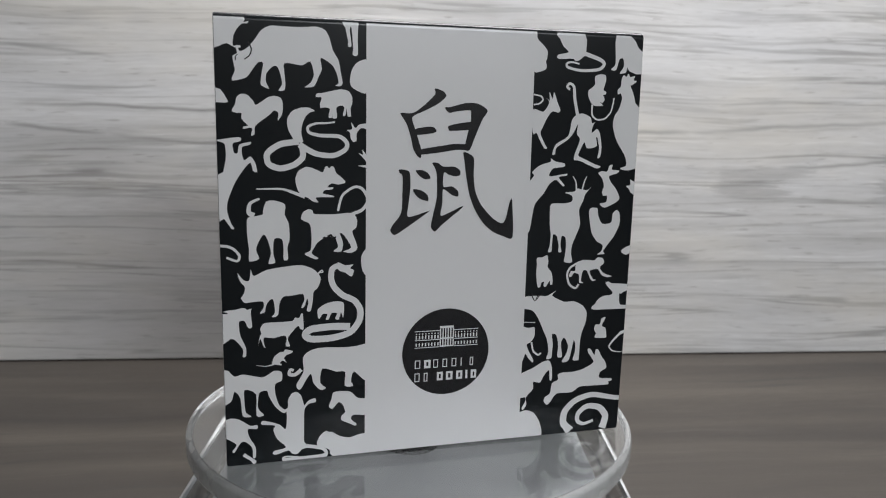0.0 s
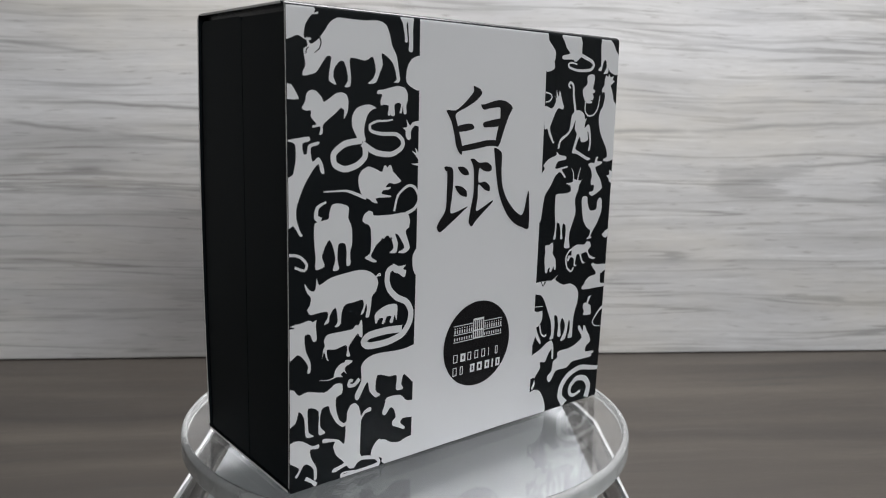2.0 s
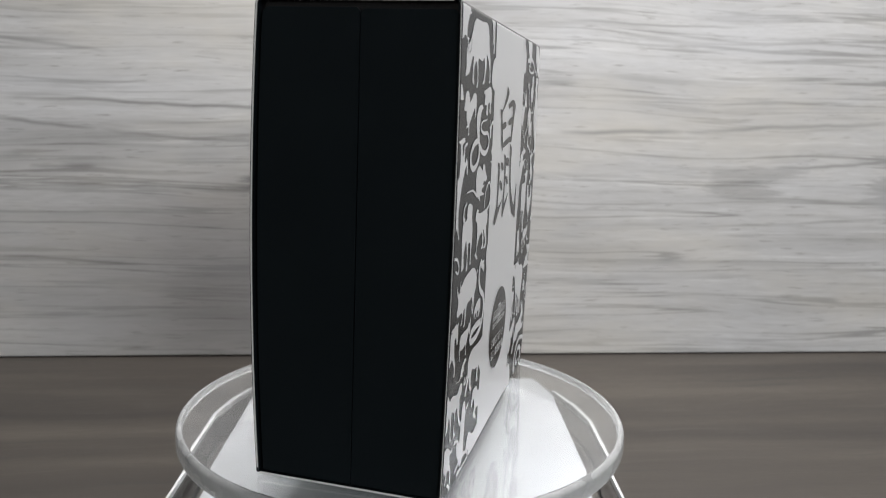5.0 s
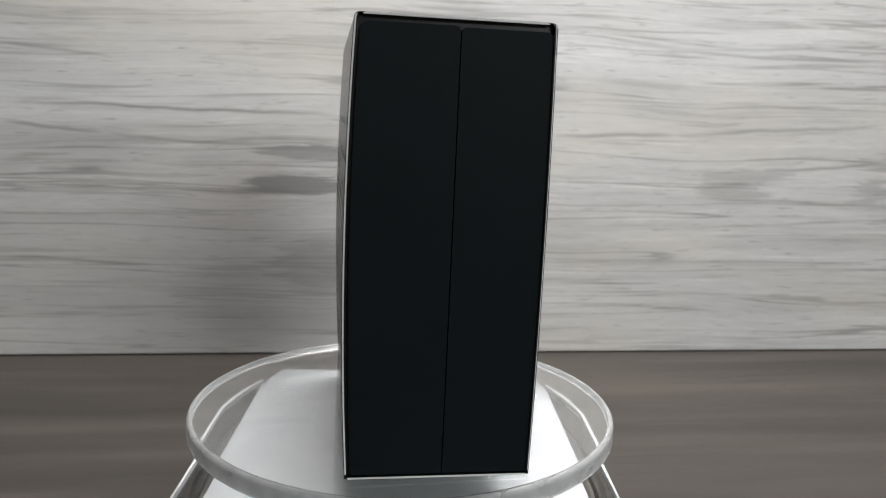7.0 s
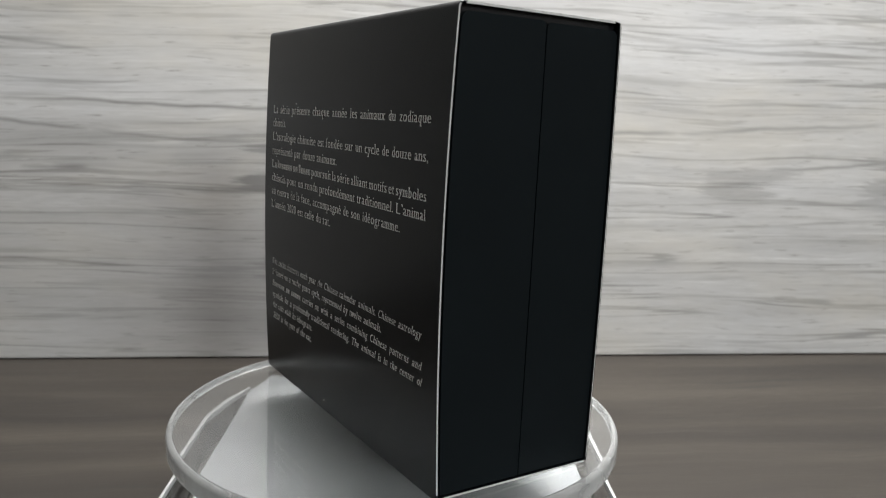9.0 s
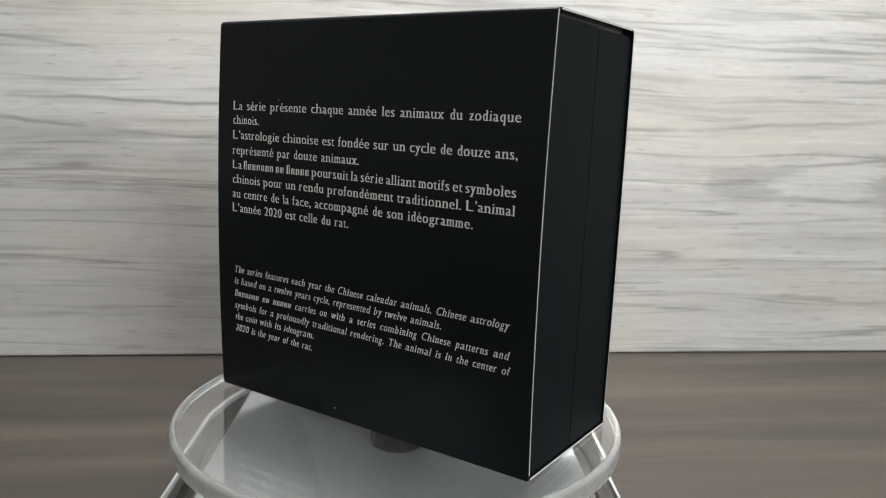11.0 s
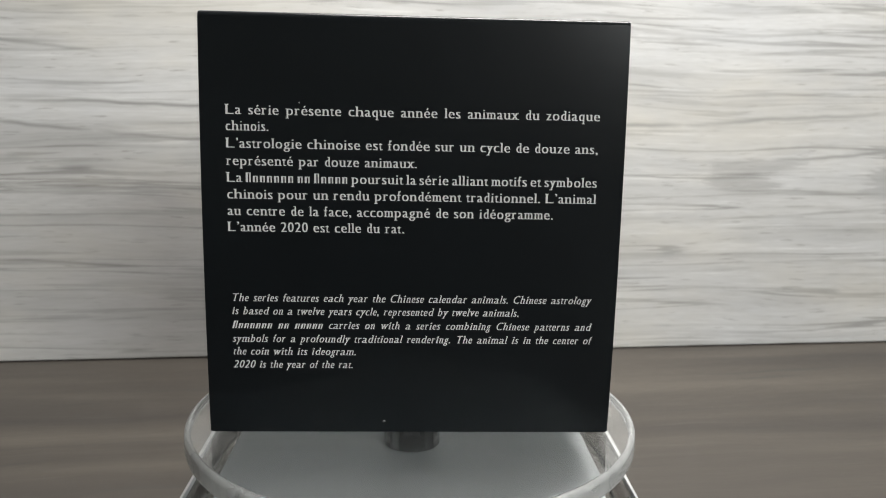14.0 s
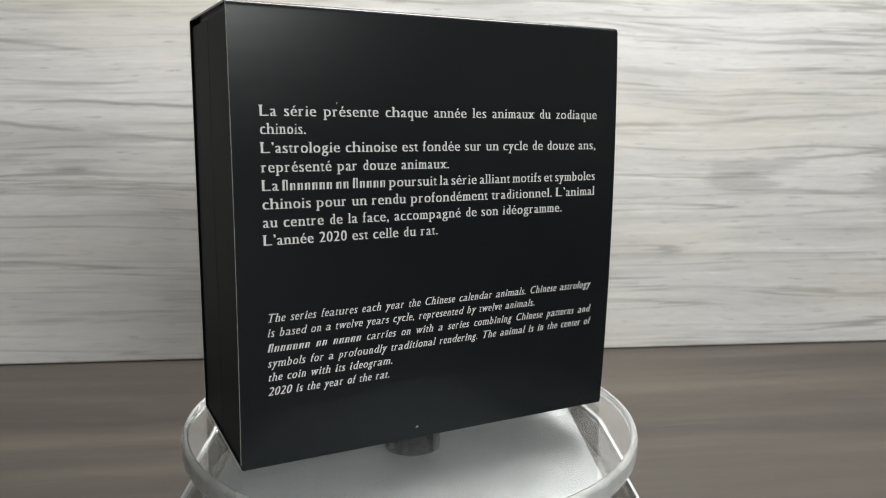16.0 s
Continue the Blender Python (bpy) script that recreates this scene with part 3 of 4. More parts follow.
printed_shape("pig", [(-37.3, 36.9), (-36.3, 35.6), (-35.3, 35.5), (-35, 37.5), (-34.5, 36.3), (-32.3, 37.3), (-29.1, 37.8), (-26.3, 38), (-24.3, 37.4), (-23, 36.3), (-22.6, 35.2), (-23.1, 33.7), (-23.9, 32.9), (-24.1, 31), (-24.5, 29.3), (-25.2, 29.4), (-24.9, 30.8), (-25.1, 31.7), (-25.6, 30.2), (-26.2, 30), (-25.6, 31.5), (-25.9, 32.6), (-27.6, 32.4), (-29.4, 32.2), (-30.1, 30.9), (-30.3, 29), (-30.9, 28.5), (-31.5, 28.6), (-30.9, 29.4), (-31.2, 31.8), (-31.9, 31.6), (-32.5, 30.6), (-32.7, 29.5), (-33.6, 29.3), (-32.9, 30.4), (-33, 31.5), (-34.8, 31.5), (-36.2, 31.4), (-36.8, 32.3), (-36.3, 33.1), (-36.1, 34.3), (-36.9, 35.4)])
printed_shape("snake", [(-19.5, 38.3), (-18.1, 37.7), (-16.6, 37.8), (-17.2, 37.1), (-16.5, 36.7), (-16.9, 35.5), (-18.1, 36.3), (-19.3, 36.8)])
printed_shape("sheep", [(-23.1, 27.9), (-23.2, 29.5), (-21.8, 30.5), (-20.2, 30.9), (-18.5, 30.7), (-18.3, 29.4), (-18.5, 27.7), (-18.9, 28.8), (-19.3, 27.4), (-20, 27.6), (-19.6, 28.6), (-20.6, 28.7), (-21.2, 27.5), (-21.7, 27.6), (-21.4, 28.5), (-22.3, 28.6), (-22.8, 27.8)])
printed_shape("horse", [(-39.6, 28.9), (-39.2, 29.5), (-39.3, 30.1), (-38, 30.2), (-36.4, 30.5), (-35.8, 30.1), (-35, 30.3), (-35.2, 29.5), (-35, 26.9), (-35.7, 26.7), (-36.3, 28), (-37.3, 27.9), (-37.1, 25.3), (-36.2, 23.1), (-36.2, 21.4), (-36.8, 21.3), (-36.7, 22.7), (-38.1, 24.6), (-39.1, 24.6), (-39.6, 22.1), (-39.5, 20.8), (-39.6, 21.1)])
printed_shape("goat", [(-33.6, 26.4), (-32.9, 27.4), (-30.9, 27.5), (-29.3, 27.5), (-27.8, 27.6), (-27.3, 28.2), (-26.6, 28.1), (-26.2, 28.9), (-25.9, 28.7), (-25.8, 25.9), (-26.4, 26), (-26.8, 26.6), (-28.1, 25.2), (-28.7, 24.2), (-28.3, 22.8), (-29.1, 22.9), (-28.9, 24.2), (-29.3, 24.9), (-31.3, 24.5), (-33, 24.7), (-32.8, 22.9), (-32.3, 22.7), (-33, 22.9), (-33.6, 24.5), (-34, 23.1), (-33.7, 24.9), (-33.4, 25.5)])
printed_shape("mouse", [(-31.6, 19.6), (-31.2, 20.9), (-30.2, 21.7), (-29.4, 21.8), (-29.2, 22.2), (-27.8, 21.8), (-28.3, 21.3), (-29, 21.1), (-29.4, 20.5), (-29, 19.6), (-29.6, 20.1), (-30.2, 19.7), (-29.8, 19.2), (-31, 19.4)])
printed_shape("tiger", [(-13.8, 21.9), (-16, 22), (-18.1, 21.9), (-21.5, 22.1), (-23.6, 22), (-25.3, 21.3), (-26, 20.1), (-25.9, 17.6), (-27.2, 15.3), (-27, 14.3), (-26.4, 14.3), (-25.3, 16.2), (-24.5, 17.1), (-24.1, 15.3), (-22.8, 13.8), (-21.7, 14.1), (-22.8, 15.2), (-22.4, 18), (-19.8, 17.2), (-18.1, 17), (-18.2, 14.3), (-16.8, 14), (-16.6, 14.4), (-17, 15.1), (-16.4, 17), (-13.8, 14.9)])
printed_shape("monkey", [(-39.6, 18.7), (-39.1, 18.4), (-38.3, 17.6), (-36.7, 17.9), (-33.5, 17.1), (-32.1, 17.7), (-31.3, 18.2), (-29.9, 17.9), (-29.9, 16.2), (-31.1, 15.6), (-31.1, 13.6), (-30.4, 11.3), (-29.1, 10.1), (-29.8, 9.8), (-31.2, 11.2), (-32.3, 13.3), (-32.6, 14.4), (-34, 14.1), (-34.3, 11.2), (-33.3, 9.8), (-33.5, 9.5), (-34.6, 9.7), (-34.6, 13.9), (-36.6, 14.9), (-36.7, 12.8), (-36.5, 10.5), (-35.5, 9.6), (-36.1, 9.5), (-37.1, 9.9), (-37.4, 13.3), (-38.4, 14.7), (-38.8, 13.4), (-39.6, 12.2)])
printed_shape("monkey", [(-28.8, 12.3), (-28.1, 13.5), (-27.2, 13.7), (-26.4, 13), (-26, 11.6), (-25.8, 10.9), (-25.1, 11.8), (-23.8, 12.2), (-23.7, 11.4), (-24.9, 11.2), (-25.8, 10), (-25.9, 6.4), (-25.9, 3.6), (-25, 2.4), (-26.3, 2.1), (-27.2, 1.2), (-28.2, 1.4), (-28.9, 2.1), (-31, 1.5), (-31.8, 1.7), (-31.4, 2.3), (-29.3, 2.8), (-30.9, 4.6), (-31.6, 6.5), (-31.3, 7.4), (-33.7, 7.8), (-33.6, 8.5), (-32.5, 8.3), (-30.4, 7.5), (-29.3, 6.5), (-29.1, 9.9), (-30, 10.2), (-28.9, 10.7)])
printed_shape("horse", [(-21.2, 10.3), (-20.7, 11.8), (-20.3, 13.1), (-18.5, 13.2), (-17, 12.9), (-15.7, 11.6), (-13.8, 11.1), (-13.8, 8.1), (-16.4, 8.2), (-17, 7.4), (-15.9, 6.3), (-16.2, 5.9), (-17.3, 6.5), (-18.8, 7.3), (-18.8, 8.2), (-18.1, 8.9), (-18.6, 10.5), (-19.4, 11), (-20.5, 9.8)])
printed_shape("ox", [(-23.5, 3.2), (-22.9, 4.5), (-21.8, 5.4), (-21.2, 5.1), (-20.5, 5), (-19.2, 4.1), (-17.3, 3.6), (-15.7, 4), (-14.2, 4.2), (-12.6, 4), (-12.6, 0.4), (-20.5, 0.4), (-21, 1.3), (-22, 1.9), (-23.3, 2.2)])
printed_shape("dog", [(-39.6, 9.3), (-37.8, 9.2), (-35.8, 7.8), (-34.5, 7.8), (-34.6, 7), (-36.2, 7.2), (-36, 5.6), (-34.9, 3.4), (-34.9, 1.4), (-35.4, 1.3), (-35.5, 3.3), (-36.5, 4.5), (-37.5, 4.6), (-38.7, 2.7), (-39.1, 3), (-38.3, 4.2), (-39.6, 5.6)])
printed_shape("pig", [(16.9, 80.7), (17.9, 80.7), (18.1, 79.6), (19.5, 78.3), (20.2, 77.4), (20.1, 76), (19.9, 75.5), (20.1, 74.8), (19.8, 74), (17.3, 73.8)])
printed_shape("monkey", [(22.1, 80.7), (27.7, 80.7), (28.1, 77.7), (28.5, 77.2), (27.5, 76.6), (26.6, 75.9), (25.8, 75.9), (25.6, 76.2), (24.4, 76.2), (22.8, 76.1), (22.2, 76.3), (22.4, 76.9), (24.5, 77.4), (23.4, 78.4), (22.6, 79.8)])
printed_shape("dog", [(34.3, 80.7), (37.4, 80.7), (38.7, 79.6), (39.6, 77.1), (39.6, 73.8), (37.5, 74.3), (37, 75), (36.7, 74), (35.4, 73.8), (36.2, 75.1), (36, 76.6), (35.2, 76.4), (34.6, 74.4), (33.5, 74.5), (34.3, 75.3), (34.4, 76.5)])
printed_shape("monkey", [(30.2, 73), (31.2, 73.5), (32.4, 73.4), (32.6, 72.5), (32.3, 71.2), (32.2, 70.5), (32.8, 70.2), (32.6, 69.7), (32.1, 69.6), (32.5, 68.8), (32.1, 68.1), (31.5, 68.3), (32.2, 67.6), (30.5, 67.5), (29.7, 68), (29, 69.3), (29, 70.4), (29.9, 71.1), (30.3, 71.7)])
printed_shape("monkey", [(26.8, 65.8), (28.2, 66), (29.7, 65.3), (30.1, 64.2), (30.7, 64.4), (30.3, 63.6), (30.1, 62.3), (31.2, 63.1), (31.9, 62.2), (32.4, 59.6), (32.2, 57.7), (31.6, 57.5), (31.9, 59.2), (31.4, 61.4), (31.1, 61.4), (31.4, 59.9), (30.4, 59.4), (29.2, 59.4), (28.7, 60.5), (28, 59.3), (27.5, 58), (28.3, 57.5), (31.3, 56.2), (32.5, 55.8), (31.7, 55.4), (30.5, 55.8), (27.9, 56.9), (26.6, 57.1), (26.8, 58.4), (27.7, 61), (27, 62.1), (27.1, 64), (26.4, 62.5), (25.2, 61), (22.9, 59.5), (22.6, 58.2), (22, 58.2), (22.7, 60.1), (25.2, 61.7), (25.8, 64.7)])
printed_shape("rooster", [(35.3, 69.8), (35.2, 70.7), (35.8, 71.3), (35.9, 72.6), (36.3, 73.5), (36.9, 73.2), (37.3, 73.8), (37.8, 73.2), (38.8, 73.4), (38.5, 72.6), (39.2, 72.4), (38.3, 71.7), (37.9, 71.5), (38.6, 70.1), (39.2, 68.2), (39.5, 65.6), (39.6, 63.8), (39.6, 59.6), (39.6, 58.1), (39.5, 55.4), (38.1, 55), (36.8, 55.3), (37, 55.6), (38, 56), (37.7, 57.7), (36.2, 59.9), (35.3, 61.4), (34.6, 63.7), (34.8, 65.6), (35.7, 67), (36.2, 68.9), (35.9, 70)])
printed_shape("goat", [(17.6, 66.6), (19.8, 66.2), (20.9, 67.9), (20.3, 68.9), (21, 68.3), (20.9, 70), (21.6, 68.6), (21.8, 69.9), (22.2, 69.2), (22.7, 67.9), (23.3, 66.6), (22.9, 66.1), (21.7, 66.3), (20.8, 65.3), (19.9, 63.5), (19.4, 62.1), (20.5, 59.9), (20.9, 59.3), (20.3, 59.3), (19.2, 61), (18.6, 62.2), (17.8, 62.2)])
printed_shape("horse", [(16.9, 51.4), (18.4, 54), (18, 54.7), (19.5, 56), (21.7, 56.7), (21.8, 57.4), (22.7, 56.8), (24.7, 56.4), (24.7, 55.8), (23.5, 55.6), (22.3, 55.4), (21.6, 54.3), (22, 53.9), (25.2, 54.4), (25.2, 54), (23.6, 53.7), (24.9, 52.2), (24.5, 52), (23.1, 53.2), (21.7, 52.4), (20.6, 50.6), (19, 48.7), (18.5, 46.8), (18, 43.4), (17.3, 43.4)])
printed_shape("goat", [(25.1, 50.7), (27.1, 50.9), (27.7, 51.5), (28.6, 51.3), (30, 51.2), (30.9, 52), (29.5, 50.4), (29.1, 49), (28.3, 47.2), (28.7, 44.4), (28, 42.2), (27.2, 40.2), (27.1, 38.4), (27.4, 36.7), (25.7, 36.8), (25.8, 38.3), (25.9, 39.9), (25.7, 41.7), (24.9, 42.1), (24.7, 40.3), (25, 38.9), (24.3, 38.9), (24.3, 40.3), (23.8, 42.1), (23, 42.4), (22.9, 40.3), (22.8, 39), (22.1, 39), (22.4, 40.3), (22.5, 42.4), (22.2, 44.3), (22.1, 47.9), (22.7, 48.6), (25.3, 48.6), (26.7, 49), (26.6, 50.1)])
printed_shape("rabbit", [(32, 54.5), (33, 54.9), (33.9, 54.8), (34.4, 56), (35.1, 56.1), (34.9, 55.2), (36.6, 55), (36, 54.4), (34.4, 53.9), (34.9, 52.7), (36.2, 51.2), (37, 49.4), (36, 48.5), (33.9, 47.6), (32.9, 48.1), (32.8, 48.5), (34.1, 48.7), (34.2, 50), (33.4, 50), (33.1, 50.8), (33.4, 52), (32.9, 53.5)])
printed_shape("rooster", [(30.5, 46.8), (30.9, 47.6), (32.3, 47.5), (32.5, 46.2), (33.5, 44.4), (35.5, 44.6), (35.7, 46.3), (36.5, 47.1), (37.2, 46.5), (37.4, 44.5), (37, 43.2), (36.2, 41.6), (35.3, 40.5), (34.5, 39.4), (34.1, 38.7), (34.5, 38.2), (32.8, 38.1), (33.7, 38.8), (33.9, 40), (32.6, 40.8), (31.4, 42.4), (30.8, 44.7)])
printed_shape("bird", [(39.4, 40), (39.6, 43.1), (39.6, 43.1), (39.6, 38.1), (38.5, 38.2), (38.2, 38.8), (39.6, 39.8)])
printed_shape("ox", [(38.3, 51.9), (39.2, 52.1), (39.1, 53.3), (39.6, 52.5), (39.6, 52.9), (39.6, 50.1), (39.5, 49.8), (39.1, 51.1)])
printed_shape("cat", [(19.8, 37.8), (21, 37.9), (22, 38.3), (22.3, 36.9), (22.2, 35.9), (23.2, 34.5), (23.4, 32.4), (22.9, 32.3), (22.8, 33.1), (22, 31.9), (21.5, 32.1), (21.6, 32.9), (21, 32.7), (20.8, 31.9), (20.2, 32), (19.8, 34.8), (19.9, 36.4)])
printed_shape("monkey", [(28.3, 36.3), (29.8, 37.1), (32.2, 36.9), (33, 37.5), (34.1, 37.3), (34.5, 36.3), (33.6, 35.5), (34.3, 34.4), (35.5, 33.8), (36.4, 33.5), (35.5, 33.3), (34.1, 33.8), (33.2, 35.1), (31.9, 35), (31.4, 34.6), (32.2, 33.1), (32.9, 32.9), (32.2, 32.6), (31.5, 33.3), (30.8, 34.8), (29.9, 34.8), (29.6, 32.8), (30.2, 32.4), (29.2, 32.4), (29.1, 34), (28, 34.5), (27.4, 33.7), (26.9, 33.9), (27.3, 34.9), (28.2, 34.9)])
printed_shape("ox", [(17.1, 29.9), (20.5, 30.1), (22.4, 30), (24.3, 31), (23.5, 30), (26.1, 28.6), (28.3, 28.6), (30.3, 27.6), (31.3, 26.1), (31.2, 24), (30.5, 21.9), (30.2, 19.8), (30.2, 16.4), (29.9, 15.9), (28.8, 16.1), (29.2, 17.8), (29.2, 19.5), (28.8, 20.3), (28.5, 18.7), (28, 16.2), (26.9, 15.7), (26.4, 16), (27.3, 17.5), (27.6, 19.2), (26.9, 20.7), (26.4, 20.9), (26, 19.7), (26.4, 17.1), (25.9, 16.8), (25.3, 17.2), (25.4, 19.3), (24.9, 21.6), (23.9, 21.9), (24.2, 19.8), (24.1, 17.7), (24, 16.8), (22.9, 16.7), (23.3, 18.2), (22.9, 20.7), (21.9, 22.9), (20.7, 25.4), (19.4, 27.1), (17.2, 27.8)])
printed_shape("dog", [(35.1, 32.1), (35.8, 32.4), (36.5, 32), (39.6, 31.7), (39.6, 30.7), (38.9, 29.7), (38.4, 29.7), (38.6, 27.6), (39.6, 27.1), (39.6, 26.5), (38.7, 26.5), (32.8, 26.6), (32.4, 27.3), (33, 27.7), (33.6, 28.7), (34.9, 29.4), (36.6, 29.6), (36.8, 30.2), (35.9, 31.1)])
printed_shape("rabbit", [(33.2, 22.4), (33.5, 23.4), (34.4, 23.4), (34.8, 24.6), (35.7, 24.8), (34.9, 23.1), (35.8, 22.5), (36.1, 20.7), (35.7, 20.4), (33.5, 20.6), (33.7, 21.5)])
printed_shape("monkey", [(16.6, 23.6), (18.7, 23.5), (20, 23.6), (20.1, 21.7), (19.3, 20.5), (18.5, 20), (19.1, 18.5), (20.1, 16.7), (19.9, 16.2), (18.8, 17.4), (18.3, 18.1), (17.7, 16.5), (16.9, 16.5)])
printed_shape("rooster", [(17, 13.4), (20.2, 15), (22.1, 16.1), (23.6, 16.3), (24.3, 14.7), (24.4, 12.1), (23.9, 12.2), (23.7, 14.3), (22.6, 13.1), (21.8, 11.7), (20.3, 12), (20.4, 10.5), (18.9, 8.7), (19.1, 7.2), (18.4, 6), (18.1, 6.5), (18.8, 7.9), (18.7, 8.8), (17.2, 8.9)])
printed_shape("pig", [(16.5, 5.5), (17.6, 5.6), (19.1, 5.9), (20.9, 5.1), (22.3, 2.8), (22.8, 0.4), (21.1, 0.4), (16.7, 0.4)])
printed_shape("hare", [(23.1, 8.4), (22.9, 7.5), (23.6, 6.7), (24.3, 7.2), (25.7, 9), (29, 9), (30.8, 10.1), (33.9, 10.1), (37.3, 10.1), (37.3, 10.7), (38, 10.9), (37.9, 11.4), (35.2, 11.7), (35.3, 13), (36.6, 13.8), (36.3, 15.1), (35.3, 16.5), (34.5, 17.9), (33.9, 18), (33.7, 16.8), (32.7, 18.2), (32.1, 18.2), (32.3, 17.3), (33.6, 15.3), (31.4, 14), (29.2, 13.5), (26.8, 13.5), (25.7, 13.1), (25.8, 12), (24.5, 11.3), (24.2, 9.2)])
# tails, horns and coils: brush strokes of tapering width
printed_stroke("snake", [(-26.2, 60.2), (-29.5, 59.7), (-31.7, 58.1), (-31.5, 56.3), (-29.6, 55.5), (-27.2, 56.1), (-25.6, 57.5), (-25.7, 59.5)], 1.06, 1.06)
printed_stroke("snake", [(-26.2, 59.7), (-23.3, 58.1), (-20.1, 57.8), (-18, 58.9), (-17.8, 60.1), (-19.2, 61.2), (-22.4, 61.3), (-24.4, 61.8), (-24.6, 62.8), (-23.2, 63.4), (-21.2, 63.5), (-19.9, 63.7)], 1.06, 0.25)
printed_stroke("rat", [(-25.3, 50.4), (-28.1, 51.5), (-29.7, 51.9), (-33.7, 51.9)], 0.63, 0.21)
printed_stroke("dog", [(-34.2, 47.2), (-35.1, 47.8), (-34.8, 49.4), (-33.2, 50.2)], 1.06, 0.34)
printed_stroke("monkey", [(-16.8, 47.2), (-14.9, 48), (-13.9, 49.8), (-15, 51.8), (-16.5, 52.1), (-18.6, 50.6), (-19.4, 47.8)], 0.63, 0.42)
printed_stroke("monkey", [(-39.6, 42), (-38, 41.4), (-36.9, 40.1), (-37.3, 39.1), (-39.1, 39.8)], 0.51, 0.42)
printed_stroke("snake", [(-18.1, 37), (-19.5, 37.6), (-20.5, 37), (-20.7, 35.3), (-20.1, 33.6), (-18.5, 32), (-16.4, 30.9), (-15.3, 29.1), (-15.5, 26.9), (-17.2, 24.8), (-20.6, 23.9), (-24.4, 23.9), (-25.5, 24.8), (-24.4, 25.8), (-20.6, 26.1), (-17.2, 25.9)], 1.01, 1.39)
printed_stroke("mouse", [(-31.2, 19.5), (-32.7, 19.2), (-34.5, 19.5)], 0.25, 0.08)
printed_stroke("tiger", [(-26.3, 18.1), (-27.4, 17.2), (-28.5, 17.3), (-28.3, 18.2), (-27.7, 18)], 0.76, 0.51)
printed_stroke("monkey", [(-25.5, 2.7), (-22.5, 1.9), (-21.7, 0.7), (-23.3, 0.4), (-28.5, 0.4), (-29.9, 0.5), (-29.3, 0.9), (-27, 0.6)], 0.76, 0.25)
printed_stroke("dog", [(-37.1, 2.1), (-34.9, 0.4)], 0.68, 0.51)
printed_stroke("monkey", [(28.1, 77.2), (31.2, 76.2), (32, 75.4), (30.9, 74.4), (27.3, 74.1), (24.5, 74.6), (24.2, 75.3), (25.2, 75.6), (26.8, 75.3)], 0.79, 0.29)
printed_stroke("monkey", [(29.9, 67.7), (30, 65.8), (31.1, 64.9), (32.7, 65.1), (33.9, 66.3), (34.3, 67.8), (34.5, 69.1)], 0.36, 0.29)
printed_stroke("monkey", [(27, 65.4), (26.2, 68.7), (25.9, 71), (25, 71.6), (24.5, 71), (25.1, 70.5)], 0.65, 0.43)
printed_stroke("rat", [(17.7, 69.4), (19.2, 69.1), (19.6, 68.4), (18.9, 67.7), (17.8, 67.5)], 0.29, 0.29)
printed_stroke("goat", [(27.5, 51.1), (27.3, 52.8), (26.6, 53.9)], 0.36, 0.14)
printed_stroke("goat", [(28.7, 51.1), (29.1, 52.8), (29.6, 53.9)], 0.36, 0.14)
printed_stroke("monkey", [(29.1, 36.7), (27.2, 35.7), (26.5, 34.3), (27, 32.3), (28.4, 31.3), (29.1, 32.1)], 0.44, 0.44)
printed_stroke("rat", [(39.6, 24.3), (39.6, 21.8), (37.8, 19.8), (36.9, 18.5), (37.7, 17.5), (39.3, 17.1)], 0.59, 0.19)
printed_stroke("rat", [(17.4, 24.8), (20.1, 24.6)], 0.15, 0.15)
printed_stroke("monkey", [(19.5, 20.5), (20, 18.6), (21.1, 17.7), (21.7, 18.1)], 0.37, 0.37)
printed_stroke("snake", [(39.6, 6.9), (37.3, 7.4), (33.6, 8.1), (30, 7.1), (27.8, 4.9), (27.6, 2.3), (29.4, 0.4)], 0.96, 1.63)
printed_stroke("snake", [(36.6, 0.4), (37.2, 3), (35.6, 5.1), (32.8, 5.6), (30.9, 4.2), (30.8, 2.5), (32.2, 1.7), (34.4, 2.3)], 1.63, 0.59)
printed_stroke("pig", [(-23.1, 36.3), (-22.4, 36.9), (-22.2, 36.5), (-22.8, 36.5)], 0.34, 0.13)
# ink lines inside the animals
printed_stroke("detail", [(-34.5, 76.9), (-34, 75.8), (-34.3, 74.7), (-35.2, 74)], 0.25, 0.15, BLACK_INK)
printed_stroke("detail", [(-36.7, 73.8), (-36.6, 74.5), (-36.2, 74.8)], 0.17, 0.13, BLACK_INK)
printed_stroke("detail", [(-22, 43.1), (-21.7, 42.6)], 0.42, 0.37, BLACK_INK)
printed_stroke("detail", [(-21.3, 43.1), (-20.7, 43.4), (-20.4, 42.9)], 0.37, 0.32, BLACK_INK)
printed_stroke("detail", [(-20.3, 42.4), (-19.8, 43.1)], 0.37, 0.26, BLACK_INK)
printed_stroke("detail", [(18.9, 30.7), (19.8, 29.1), (21, 30.5), (21.8, 30.9)], 0.21, 0.15, BLACK_INK)
printed_stroke("detail", [(20.5, 30.4), (20, 29.4)], 0.17, 0.13, BLACK_INK)
